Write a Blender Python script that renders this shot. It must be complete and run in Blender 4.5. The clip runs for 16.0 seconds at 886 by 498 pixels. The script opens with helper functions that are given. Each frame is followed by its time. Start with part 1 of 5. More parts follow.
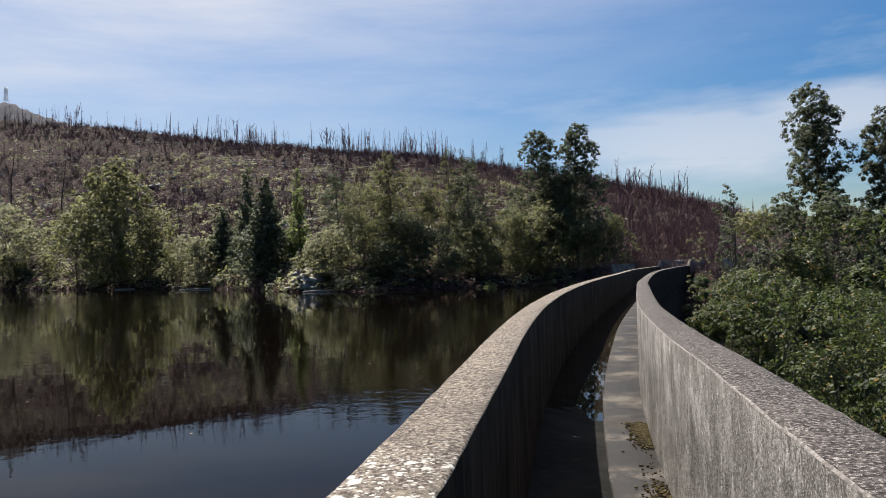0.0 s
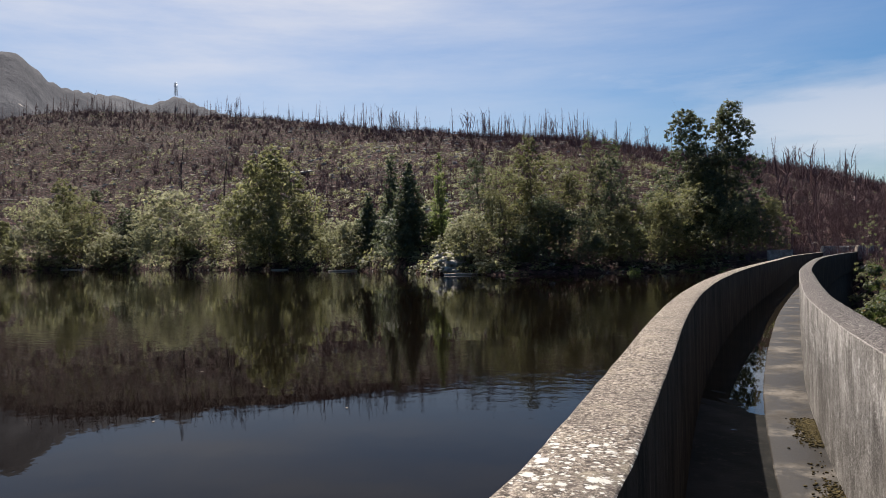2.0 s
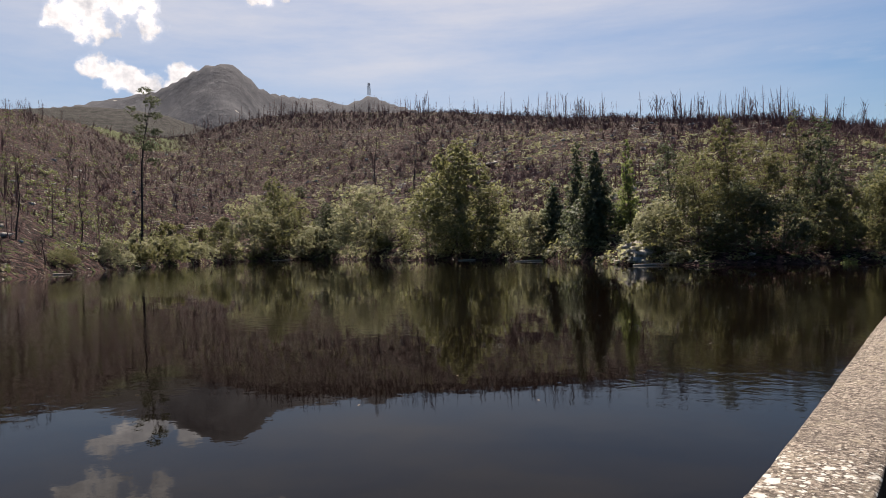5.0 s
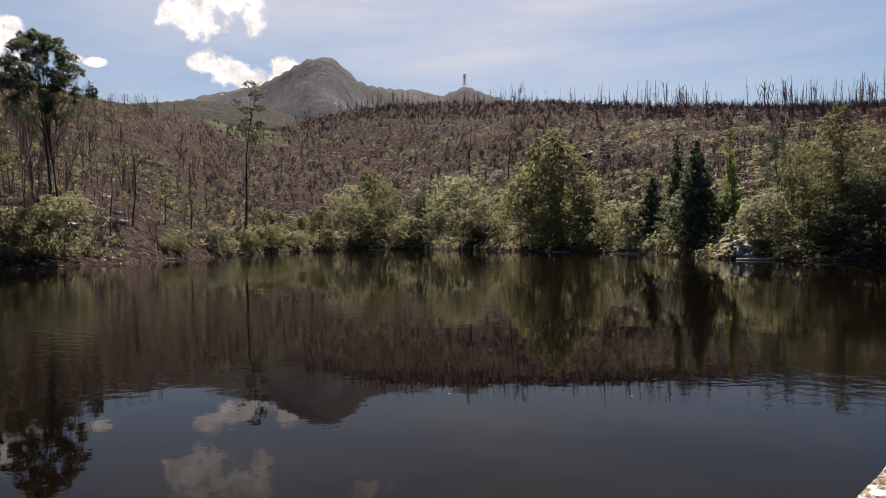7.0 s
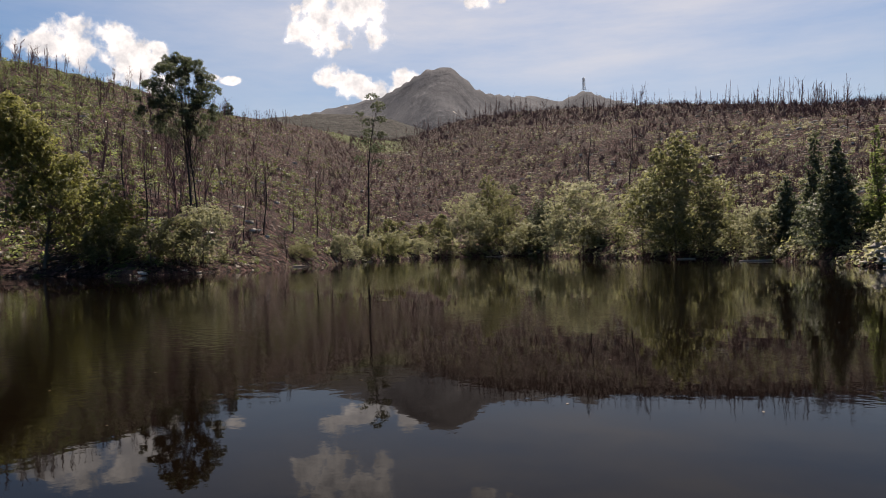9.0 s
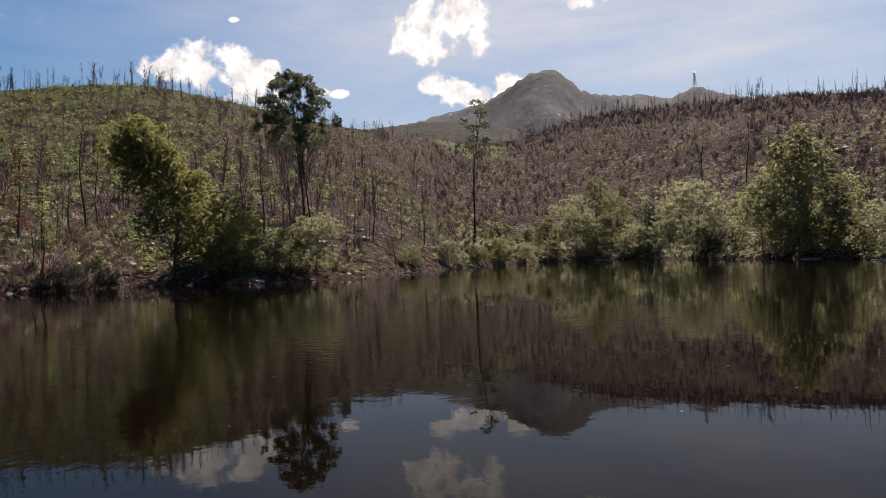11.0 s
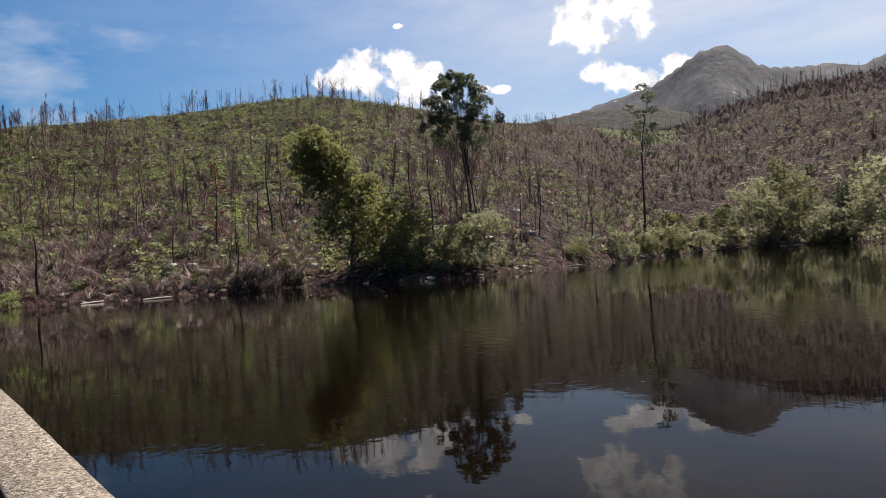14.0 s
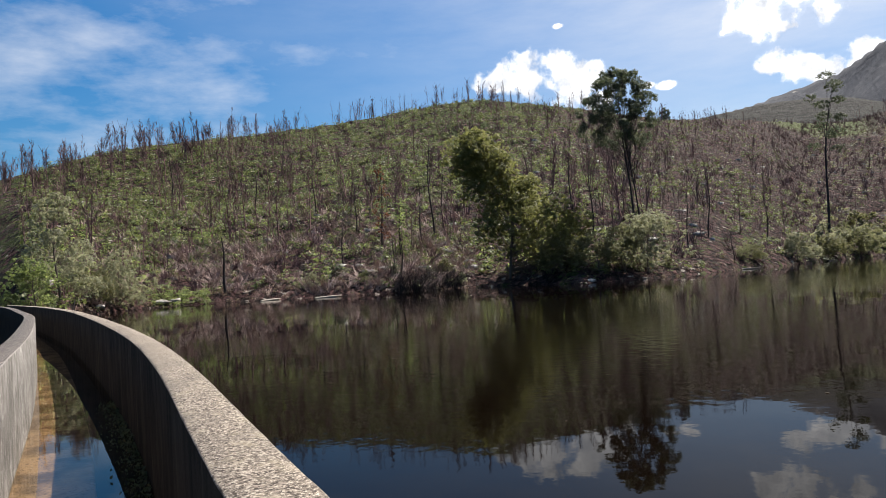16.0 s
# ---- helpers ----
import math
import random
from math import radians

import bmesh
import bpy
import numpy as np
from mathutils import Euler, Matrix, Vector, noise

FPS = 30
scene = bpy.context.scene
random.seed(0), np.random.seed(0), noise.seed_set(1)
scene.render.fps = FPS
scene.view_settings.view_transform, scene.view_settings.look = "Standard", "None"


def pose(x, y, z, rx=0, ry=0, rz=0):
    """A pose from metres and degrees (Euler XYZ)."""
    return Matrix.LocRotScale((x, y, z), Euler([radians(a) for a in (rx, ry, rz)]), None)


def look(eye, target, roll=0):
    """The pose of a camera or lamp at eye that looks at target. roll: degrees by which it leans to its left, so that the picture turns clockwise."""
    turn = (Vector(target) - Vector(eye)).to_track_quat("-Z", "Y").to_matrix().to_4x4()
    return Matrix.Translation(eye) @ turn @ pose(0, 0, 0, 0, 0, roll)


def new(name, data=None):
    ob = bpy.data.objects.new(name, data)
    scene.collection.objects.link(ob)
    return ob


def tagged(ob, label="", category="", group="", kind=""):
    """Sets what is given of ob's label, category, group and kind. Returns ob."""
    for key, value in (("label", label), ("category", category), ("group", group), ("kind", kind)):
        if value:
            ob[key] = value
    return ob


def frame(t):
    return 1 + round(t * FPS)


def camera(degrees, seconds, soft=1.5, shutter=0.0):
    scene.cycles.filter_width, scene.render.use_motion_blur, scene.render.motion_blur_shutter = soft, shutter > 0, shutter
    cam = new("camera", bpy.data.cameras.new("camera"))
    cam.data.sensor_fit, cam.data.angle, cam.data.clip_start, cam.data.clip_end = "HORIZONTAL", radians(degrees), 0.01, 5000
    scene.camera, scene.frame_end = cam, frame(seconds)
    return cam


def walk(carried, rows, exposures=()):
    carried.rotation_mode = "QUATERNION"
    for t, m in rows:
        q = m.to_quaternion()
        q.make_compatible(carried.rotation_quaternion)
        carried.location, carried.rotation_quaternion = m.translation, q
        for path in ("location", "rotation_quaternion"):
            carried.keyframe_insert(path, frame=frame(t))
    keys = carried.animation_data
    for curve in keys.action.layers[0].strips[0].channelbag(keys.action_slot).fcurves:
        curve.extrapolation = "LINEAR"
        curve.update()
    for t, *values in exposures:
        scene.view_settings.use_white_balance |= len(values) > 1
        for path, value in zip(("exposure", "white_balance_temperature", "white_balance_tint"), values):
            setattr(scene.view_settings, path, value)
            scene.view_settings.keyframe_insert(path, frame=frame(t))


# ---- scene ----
cam = camera(62.0, 16.0, soft=0.75)
EYE = 2.4
YAW = [
    (0.0, 6.87, 1.40, -1.55), (0.5, 9.85, 1.10, -1.36), (1.0, 12.51, 0.90, -1.10), (1.5, 15.05, 0.69, -1.02),
    (2.0, 17.68, 0.38, -1.06), (2.5, 20.53, 0.25, -1.02), (3.0, 22.93, 0.12, -1.20), (3.5, 24.71, 0.12, -1.44),
    (4.0, 26.70, 0.13, -1.48), (4.5, 29.44, 0.08, -1.45), (7.0, 39.25, -0.69, -0.72), (7.5, 41.01, -0.47, -0.39),
    (8.0, 43.59, -0.21, -0.65), (8.5, 46.20, 0.02, -0.79), (9.0, 48.41, -0.01, -0.88), (9.5, 50.46, 0.12, -1.06),
    (12.0, 60.80, 0.81, -2.46), (12.5, 62.78, 0.89, -2.72), (13.0, 64.69, 0.89, -3.12), (13.5, 67.11, 0.79, -3.28),
    (14.0, 69.60, 0.75, -3.74), (14.5, 71.32, 1.26, -4.12), (15.0, 74.75, 1.47, -3.50), (15.5, 78.40, 1.47, -3.45),
    (16.0, 81.89, 1.67, -3.39),
]


# where the camera is held: seconds, x, y, z
HELD = np.array([(0.0, 0.027, 0.06, 2.41), (1.5, -0.057, -0.007, 2.414), (3.0, -0.117, -0.08, 2.438), (4.5, -0.133, -0.13, 2.484), (8.0, -0.11, -0.11, 2.49),
                 (12.0, -0.08, -0.06, 2.50), (13.5, -0.084, -0.022, 2.522), (14.0, -0.068, -0.056, 2.53), (14.5, -0.05, -0.065, 2.51), (15.0, -0.04, -0.05, 2.49), (16.0, -0.064, -0.076, 2.482)])


def aim(t, yaw, pitch, roll):
    """The camera is held out at arm's length and swings round with the turn."""
    a, p = radians(yaw), radians(pitch)
    x, y, z = (float(np.interp(t, HELD[:, 0], HELD[:, c])) for c in (1, 2, 3))
    return look((x, y, z), (x - math.sin(a) * math.cos(p), y + math.cos(a) * math.cos(p), z + math.sin(p)), roll)


walk(cam, [(t, aim(t, y, p, r)) for t, y, p, r in YAW],
     exposures=[(0.0, 0.85, 6500, 12), (4.0, 0.82, 7000, 16), (8.0, 0.82, 7350, 17), (12.5, 0.88, 7200, 16), (16.0, 1.08, 6550, 11)])

# ---- bearings ----
# the shores and hills are laid out on a chart in degrees to the left of the dam's axis; these are its true bearings and its scale
CHART = (-180, -45, 2.4, 15, 28, 40, 52, 65, 77, 88, 135, 180)
TRUE = (-180.0, -33.0, 6.9, 17.9, 29.2, 39.7, 50.2, 61.6, 72.0, 81.3, 121.0, 180.0)
STRETCH = 1.186


def bearing(az):
    return np.interp(az, CHART, TRUE)


def place(az, r):
    """World x and y of a point of the chart."""
    a = np.radians(bearing(az))
    return -r * STRETCH * np.sin(a), r * STRETCH * np.cos(a)


def chart(x, y):
    """Radius and bearing on the chart of a point of the world."""
    return np.hypot(x, y) / STRETCH, np.interp(np.degrees(np.arctan2(-x, y)), TRUE, CHART)


# ---- light ----
SUN_AZ, SUN_EL = 37.0, 54.0  # degrees to the left of +y, degrees above the horizon
world = bpy.data.worlds.new("sky")
scene.world = world
world.use_nodes = True
wn, wl = world.node_tree.nodes, world.node_tree.links
wn.clear()
sky = wn.new("ShaderNodeTexSky")
sky.sky_type, sky.sun_disc = "NISHITA", False
sky.sun_elevation, sky.sun_rotation = radians(SUN_EL), radians(-float(bearing(SUN_AZ)))
sky.air_density, sky.dust_density, sky.ozone_density = 1.0, 1.2, 3.0


def wmath(op, a, b=None, clamp=False):
    n = wn.new("ShaderNodeMath")
    n.operation, n.use_clamp = op, clamp
    for i, v in enumerate((a, b)):
        if v is None:
            continue
        if isinstance(v, (int, float)):
            n.inputs[i].default_value = v
        else:
            wl.new(v, n.inputs[i])
    return n.outputs[0]


def heading(az, tz):
    a = radians(float(bearing(az)))
    return Vector((-math.sin(a), math.cos(a), tz / STRETCH)).normalized()


def across(az):
    a = radians(float(bearing(az)))
    return Vector((math.cos(a), math.sin(a), 0))


coord = wn.new("ShaderNodeTexCoord").outputs["Generated"]
# cumulus puffs: heading, slope, half width, half height
PUFFS = [(82.5, 0.300, 0.032, 0.016), (80.1, 0.305, 0.042, 0.026), (77.7, 0.304, 0.042, 0.031), (75.6, 0.277, 0.038, 0.030), (74.0, 0.254, 0.022, 0.016), (73.7, 0.301, 0.013, 0.012),
         (61.9, 0.342, 0.025, 0.016), (60.1, 0.369, 0.036, 0.038), (57.6, 0.383, 0.041, 0.036), (55.7, 0.350, 0.023, 0.027), (58.3, 0.337, 0.038, 0.014),
         (59.1, 0.273, 0.025, 0.017), (57.3, 0.260, 0.035, 0.017), (55.3, 0.252, 0.032, 0.017), (53.4, 0.268, 0.022, 0.017), (53.9, 0.253, 0.025, 0.015),
         (68.3, 0.266, 0.016, 0.006), (69.6, 0.268, 0.012, 0.005), (77.0, 0.379, 0.008, 0.004),
         (46.4, 0.399, 0.037, 0.012)]
puff = None
for az, tz, hw, hh in PUFFS:
    c = heading(az, tz)
    side = across(az)
    sub = wn.new("ShaderNodeVectorMath")
    sub.operation = "SUBTRACT"
    wl.new(coord, sub.inputs[0])
    sub.inputs[1].default_value = c
    dots = []
    for v, s in ((side, 1.12 * hw), (Vector((0, 0, 1)), 1.08 * hh)):
        d = wn.new("ShaderNodeVectorMath")
        d.operation = "DOT_PRODUCT"
        wl.new(sub.outputs[0], d.inputs[0])
        d.inputs[1].default_value = v / s
        dots.append(wmath("POWER", d.outputs["Value"], 2.0))
    ln = wn.new("ShaderNodeVectorMath")
    ln.operation = "DOT_PRODUCT"
    wl.new(coord, ln.inputs[0])
    ln.inputs[1].default_value = c
    ahead = wmath("GREATER_THAN", ln.outputs["Value"], 0.0)
    m = wmath("MULTIPLY", wmath("SUBTRACT", 7.0, wmath("ADD", dots[0], dots[1])), ahead)
    m = wmath("SUBTRACT", m, 6.0)
    m = wmath("MAXIMUM", m, -6.0)
    puff = m if puff is None else wmath("MAXIMUM", puff, m)


def wnoise(scale, detail, rough, sx=1.0, sy=1.0, sz=1.0):
    mp = wn.new("ShaderNodeMapping")
    mp.inputs["Scale"].default_value = (sx, sy, sz)
    wl.new(coord, mp.inputs["Vector"])
    n = wn.new("ShaderNodeTexNoise")
    n.inputs["Scale"].default_value, n.inputs["Detail"].default_value, n.inputs["Roughness"].default_value = scale, detail, rough
    wl.new(mp.outputs[0], n.inputs["Vector"])
    return n.outputs[0]


billow = wnoise(30.0, 6.0, 0.55)
cumulus = wmath("MULTIPLY", wmath("ADD", puff, wmath("MULTIPLY", wmath("SUBTRACT", billow, 0.49), 4.2)), 1.5, clamp=True)
streak = wnoise(2.6, 7.0, 0.58, 1.0, 1.8, 5.0)
# thin high cloud: everywhere a little, thicker in a few banks
BANKS = [(-21.0, 0.165, 0.20, 0.065), (-31.0, 0.195, 0.14, 0.05), (117.0, 0.36, 0.30, 0.20)]
bank = None
for az, tz, hw, hh in BANKS:
    c, side = heading(az, tz), across(az)
    sub = wn.new("ShaderNodeVectorMath")
    sub.operation = "SUBTRACT"
    wl.new(coord, sub.inputs[0])
    sub.inputs[1].default_value = c
    dots = []
    for v, size in ((side, hw), (Vector((0, 0, 1)), hh), (Vector((c.x, c.y, 0)), 0.5)):
        d = wn.new("ShaderNodeVectorMath")
        d.operation = "DOT_PRODUCT"
        wl.new(sub.outputs[0], d.inputs[0])
        d.inputs[1].default_value = v / size
        dots.append(wmath("POWER", d.outputs["Value"], 2.0))
    m = wmath("SUBTRACT", 1.0, wmath("ADD", wmath("ADD", dots[0], dots[1]), dots[2]), clamp=True)
    if az > 0:
        m = wmath("MULTIPLY", m, 0.62)
    bank = m if bank is None else wmath("MAXIMUM", bank, m)
veil = wmath("MULTIPLY", wmath("ADD", wmath("SUBTRACT", streak, 0.50), wmath("MULTIPLY", bank, 0.26)), 3.4, clamp=True)
cirrus = wmath("MULTIPLY", veil, wmath("ADD", wmath("MULTIPLY", bank, 0.20), 0.46))
# a white veil round the sun: glare painted into the sky, with cloud streaks
toward = wn.new("ShaderNodeVectorMath")
toward.operation = "DOT_PRODUCT"
wl.new(coord, toward.inputs[0])
toward.inputs[1].default_value = heading(SUN_AZ, STRETCH * math.tan(radians(SUN_EL)))
sun_glare = wmath("MULTIPLY", wmath("POWER", wmath("MAXIMUM", toward.outputs["Value"], 0.0), 4.6), wmath("ADD", wmath("MULTIPLY", wnoise(2.3, 8.0, 0.62, 1.0, 1.6, 7.0), 3.3), 0.05))
cover = wmath("MAXIMUM", cumulus, wmath("MAXIMUM", cirrus, sun_glare, clamp=True))
inside = wnoise(40.0, 5.0, 0.6)
tone = wn.new("ShaderNodeMixRGB")
tone.inputs[1].default_value, tone.inputs[2].default_value = (6.8, 7.2, 7.9, 1), (15.8, 15.8, 15.8, 1)
lumps = wmath("MULTIPLY", wmath("SUBTRACT", inside, 0.33), 2.2, clamp=True)
wl.new(wmath("ADD", wmath("MULTIPLY", cumulus, lumps), wmath("MULTIPLY", wmath("SUBTRACT", 1.0, cumulus), 0.12)), tone.inputs[0])
mixc = wn.new("ShaderNodeMixRGB")
wl.new(cover, mixc.inputs[0])
deep = wn.new("ShaderNodeHueSaturation")
deep.inputs["Saturation"].default_value = 1.58
wl.new(sky.outputs[0], deep.inputs["Color"])
wl.new(deep.outputs[0], mixc.inputs[1])
wl.new(tone.outputs[0], mixc.inputs[2])
back = wn.new("ShaderNodeBackground")
back.inputs["Strength"].default_value = 0.054
wl.new(mixc.outputs[0], back.inputs["Color"])
wl.new(back.outputs[0], wn.new("ShaderNodeOutputWorld").inputs["Surface"])

sun_data = bpy.data.lights.new("sun", "SUN")
sun_data.energy, sun_data.angle, sun_data.color = 5.0, radians(0.6), (1.0, 0.95, 0.87)
sun = new("sun", sun_data)
sun_way = heading(SUN_AZ, STRETCH * math.tan(radians(SUN_EL)))
sun.matrix_world = look(sun_way * 60, (0, 0, 0))

# ---- materials ----


class Mat:
    """A node material with short ways to write its graph."""

    def __init__(self, name, rough=0.8, spec=0.3):
        self.m = bpy.data.materials.new(name)
        self.m.use_nodes = True
        self.n, self.l = self.m.node_tree.nodes, self.m.node_tree.links
        self.b = self.n["Principled BSDF"]
        self.out = self.n["Material Output"]
        self.b.inputs["Roughness"].default_value = rough
        self.b.inputs["Specular IOR Level"].default_value = spec
        self.pos = self.n.new("ShaderNodeNewGeometry").outputs["Position"]
        self.island = self.n.new("ShaderNodeNewGeometry").outputs["Random Per Island"]
        self.random = self.n.new("ShaderNodeObjectInfo").outputs["Random"]

    def put(self, v, sock):
        if isinstance(v, (int, float)):
            sock.default_value = v
        elif isinstance(v, tuple):
            sock.default_value = (*v, 1) if len(v) == 3 and len(sock.default_value) == 4 else v
        else:
            self.l.new(v, sock)

    def math(self, op, a, b=0.0, clamp=False):
        n = self.n.new("ShaderNodeMath")
        n.operation, n.use_clamp = op, clamp
        self.put(a, n.inputs[0]), self.put(b, n.inputs[1])
        return n.outputs[0]

    def noise(self, scale, detail=4.0, rough=0.55, stretch=(1, 1, 1), off=0.0):
        mp = self.n.new("ShaderNodeMapping")
        mp.inputs["Scale"].default_value = stretch
        mp.inputs["Location"].default_value = (off, off * 0.7, off * 0.3)
        self.l.new(self.pos, mp.inputs["Vector"])
        n = self.n.new("ShaderNodeTexNoise")
        n.inputs["Scale"].default_value, n.inputs["Detail"].default_value, n.inputs["Roughness"].default_value = scale, detail, rough
        self.l.new(mp.outputs[0], n.inputs["Vector"])
        return n.outputs[0]

    def step(self, v, lo, hi):
        n = self.n.new("ShaderNodeMapRange")
        n.interpolation_type = "SMOOTHSTEP"
        self.put(v, n.inputs["Value"])
        n.inputs["From Min"].default_value, n.inputs["From Max"].default_value = lo, hi
        return n.outputs[0]

    def mix(self, f, a, b):
        n = self.n.new("ShaderNodeMixRGB")
        self.put(f, n.inputs[0]), self.put(a, n.inputs[1]), self.put(b, n.inputs[2])
        return n.outputs[0]

    def attribute(self, name):
        n = self.n.new("ShaderNodeAttribute")
        n.attribute_name = name
        return n.outputs["Fac"]

    def bump(self, h, strength, dist=0.02):
        n = self.n.new("ShaderNodeBump")
        n.inputs["Strength"].default_value, n.inputs["Distance"].default_value = strength, dist
        self.l.new(h, n.inputs["Height"])
        self.l.new(n.outputs[0], self.b.inputs["Normal"])
        return n.outputs[0]

    def color(self, c):
        self.put(c, self.b.inputs["Base Color"])
        return self


def leaf_material(name, dark, light, through_col, share=0.4, dry=(0.16, 0.09, 0.03)):
    share, through_col = min(0.55, share * 1.25), tuple(min(0.6, v * 1.4) for v in through_col)
    k = Mat(name, 0.62, 0.35)
    c = k.mix(k.math("POWER", k.island, 1.6), dark, light)
    c = k.mix(k.math("MULTIPLY", k.step(k.noise(0.9, 3.0), 0.5, 0.72), 0.45), c, dark)
    c = k.mix(k.math("GREATER_THAN", k.island, 0.955), c, dry)
    k.color(c)
    tr = k.n.new("ShaderNodeBsdfTranslucent")
    k.put(k.mix(k.island, tuple(v * 0.7 for v in through_col), through_col), tr.inputs["Color"])
    ms = k.n.new("ShaderNodeMixShader")
    ms.inputs[0].default_value = share
    k.l.new(k.b.outputs[0], ms.inputs[1]), k.l.new(tr.outputs[0], ms.inputs[2])
    k.l.new(ms.outputs[0], k.out.inputs["Surface"])
    return k.m


LEAF = {
    "olive": leaf_material("leaf_olive", (0.029, 0.034, 0.018), (0.173, 0.172, 0.100), (0.242, 0.246, 0.106), 0.40),
    "deep": leaf_material("leaf_deep", (0.026, 0.031, 0.011), (0.205, 0.204, 0.078), (0.250, 0.255, 0.078), 0.40),
    "silver": leaf_material("leaf_silver", (0.050, 0.056, 0.037), (0.289, 0.291, 0.209), (0.339, 0.339, 0.192), 0.42),
    "yellow": leaf_material("leaf_yellow", (0.034, 0.038, 0.017), (0.170, 0.164, 0.082), (0.190, 0.188, 0.075), 0.38),
    "bright": leaf_material("leaf_bright", (0.033, 0.048, 0.017), (0.169, 0.198, 0.079), (0.270, 0.326, 0.101), 0.42),
    "dark": leaf_material("leaf_dark", (0.021, 0.026, 0.016), (0.128, 0.140, 0.086), (0.120, 0.145, 0.070), 0.32),
    "bluish": leaf_material("leaf_bluish", (0.026, 0.034, 0.022), (0.125, 0.145, 0.090), (0.135, 0.162, 0.082), 0.30),
    "needle": leaf_material("leaf_needle", (0.022, 0.032, 0.019), (0.088, 0.104, 0.062), (0.115, 0.140, 0.070), 0.32),
    "near": leaf_material("leaf_near", (0.016, 0.025, 0.009), (0.120, 0.142, 0.054), (0.092, 0.122, 0.032), 0.28, (0.258, 0.138, 0.027)),
    "red": leaf_material("leaf_red", (0.06, 0.022, 0.012), (0.15, 0.06, 0.03), (0.20, 0.07, 0.03), 0.3),
    "grass": leaf_material("leaf_grass", (0.020, 0.027, 0.009), (0.170, 0.188, 0.070), (0.165, 0.195, 0.060), 0.28, (0.26, 0.19, 0.13)),
    "straw": leaf_material("leaf_straw", (0.07, 0.050, 0.036), (0.21, 0.155, 0.115), (0.15, 0.11, 0.06), 0.25),
}


def wood_material(name, a, b, scale=6.0):
    k = Mat(name, 0.85, 0.2)
    v = k.noise(scale, 5.0, 0.6, (1, 1, 0.25))
    k.color(k.mix(k.math("MULTIPLY", k.island, 0.6), k.mix(v, a, b), b))
    k.bump(v, 0.5, 0.03)
    return k.m


BARK = wood_material("bark", (0.035, 0.028, 0.022), (0.13, 0.10, 0.08))
CHARRED = wood_material("charred_wood", (0.012, 0.010, 0.010), (0.06, 0.045, 0.040))
TWIG = wood_material("dead_twig", (0.038, 0.020, 0.021), (0.165, 0.094, 0.093))
PALE_WOOD = wood_material("weathered_wood", (0.10, 0.082, 0.070), (0.36, 0.31, 0.265))
DRY = wood_material("dry_branches", (0.11, 0.075, 0.064), (0.42, 0.31, 0.27))

k = Mat("rock", 0.9, 0.2)
v = k.noise(1.6, 8.0, 0.65)
k.color(k.mix(k.step(v, 0.35, 0.7), (0.15, 0.135, 0.12), (0.50, 0.47, 0.43)))
k.bump(v, 0.8, 0.15)
ROCK = k.m

# hillside soil: burnt litter, bare earth and green regrowth
k = Mat("hillside_soil", 0.95, 0.1)


def clumps(k, scale, off):
    """Rounded clumps: a random shade each, and their height."""
    mp, warp = k.n.new("ShaderNodeMapping"), k.n.new("ShaderNodeVectorMath")
    mp.inputs["Location"].default_value = (off, -off, off * 0.5)
    mp.inputs["Scale"].default_value = (1, 1, 0.7)
    warp.operation = "ADD"
    k.l.new(k.pos, warp.inputs[0])
    nz = k.n.new("ShaderNodeTexNoise")
    nz.inputs["Scale"].default_value, nz.inputs["Detail"].default_value = scale * 1.7, 3.0
    k.l.new(k.pos, nz.inputs["Vector"])
    k.l.new(nz.outputs["Color"], warp.inputs[1])
    k.l.new(warp.outputs[0], mp.inputs["Vector"])
    n = k.n.new("ShaderNodeTexVoronoi")
    n.inputs["Scale"].default_value = scale
    k.l.new(mp.outputs[0], n.inputs["Vector"])
    sp = k.n.new("ShaderNodeSeparateColor")
    k.l.new(n.outputs["Color"], sp.inputs[0])
    return sp.outputs[0], sp.outputs[1], n.outputs["Distance"]


big, mid, fine = k.noise(0.035, 5.0, 0.6), k.noise(0.22, 6.0, 0.62, off=7.0), k.noise(2.6, 6.0, 0.75, off=3.0)
ra, rb, da = clumps(k, 0.75, 3.0)
rc, rd, db = clumps(k, 1.9, 17.0)
soil = k.mix(k.step(fine, 0.35, 0.68), (0.010, 0.006, 0.006), (0.084, 0.043, 0.039))
soil = k.mix(k.math("MULTIPLY", k.step(rc, 0.5, 1.0), 0.8), soil, (0.115, 0.062, 0.057))
soil = k.mix(k.math("LESS_THAN", rd, 0.38), soil, (0.012, 0.008, 0.007))
soil = k.mix(k.math("MULTIPLY", k.step(mid, 0.52, 0.70), k.attribute("litter")), soil, k.mix(fine, (0.045, 0.029, 0.026), (0.155, 0.105, 0.090)))
green = k.mix(k.step(fine, 0.32, 0.70), (0.008, 0.012, 0.004), (0.080, 0.095, 0.030))
green = k.mix(k.math("MULTIPLY", rb, 0.6), green, k.mix(rd, (0.030, 0.040, 0.013), (0.125, 0.14, 0.05)))
want = k.math("ADD", k.math("MULTIPLY", k.attribute("green"), 0.75), k.math("MULTIPLY", k.math("SUBTRACT", mid, 0.5), 2.4))
col = k.mix(k.math("LESS_THAN", k.math("ADD", k.math("MULTIPLY", ra, 0.6), k.math("MULTIPLY", rc, 0.4)), want), soil, green)
field = k.mix(fine, (0.055, 0.065, 0.026), (0.10, 0.11, 0.045))
col = k.mix(k.attribute("field"), col, field)
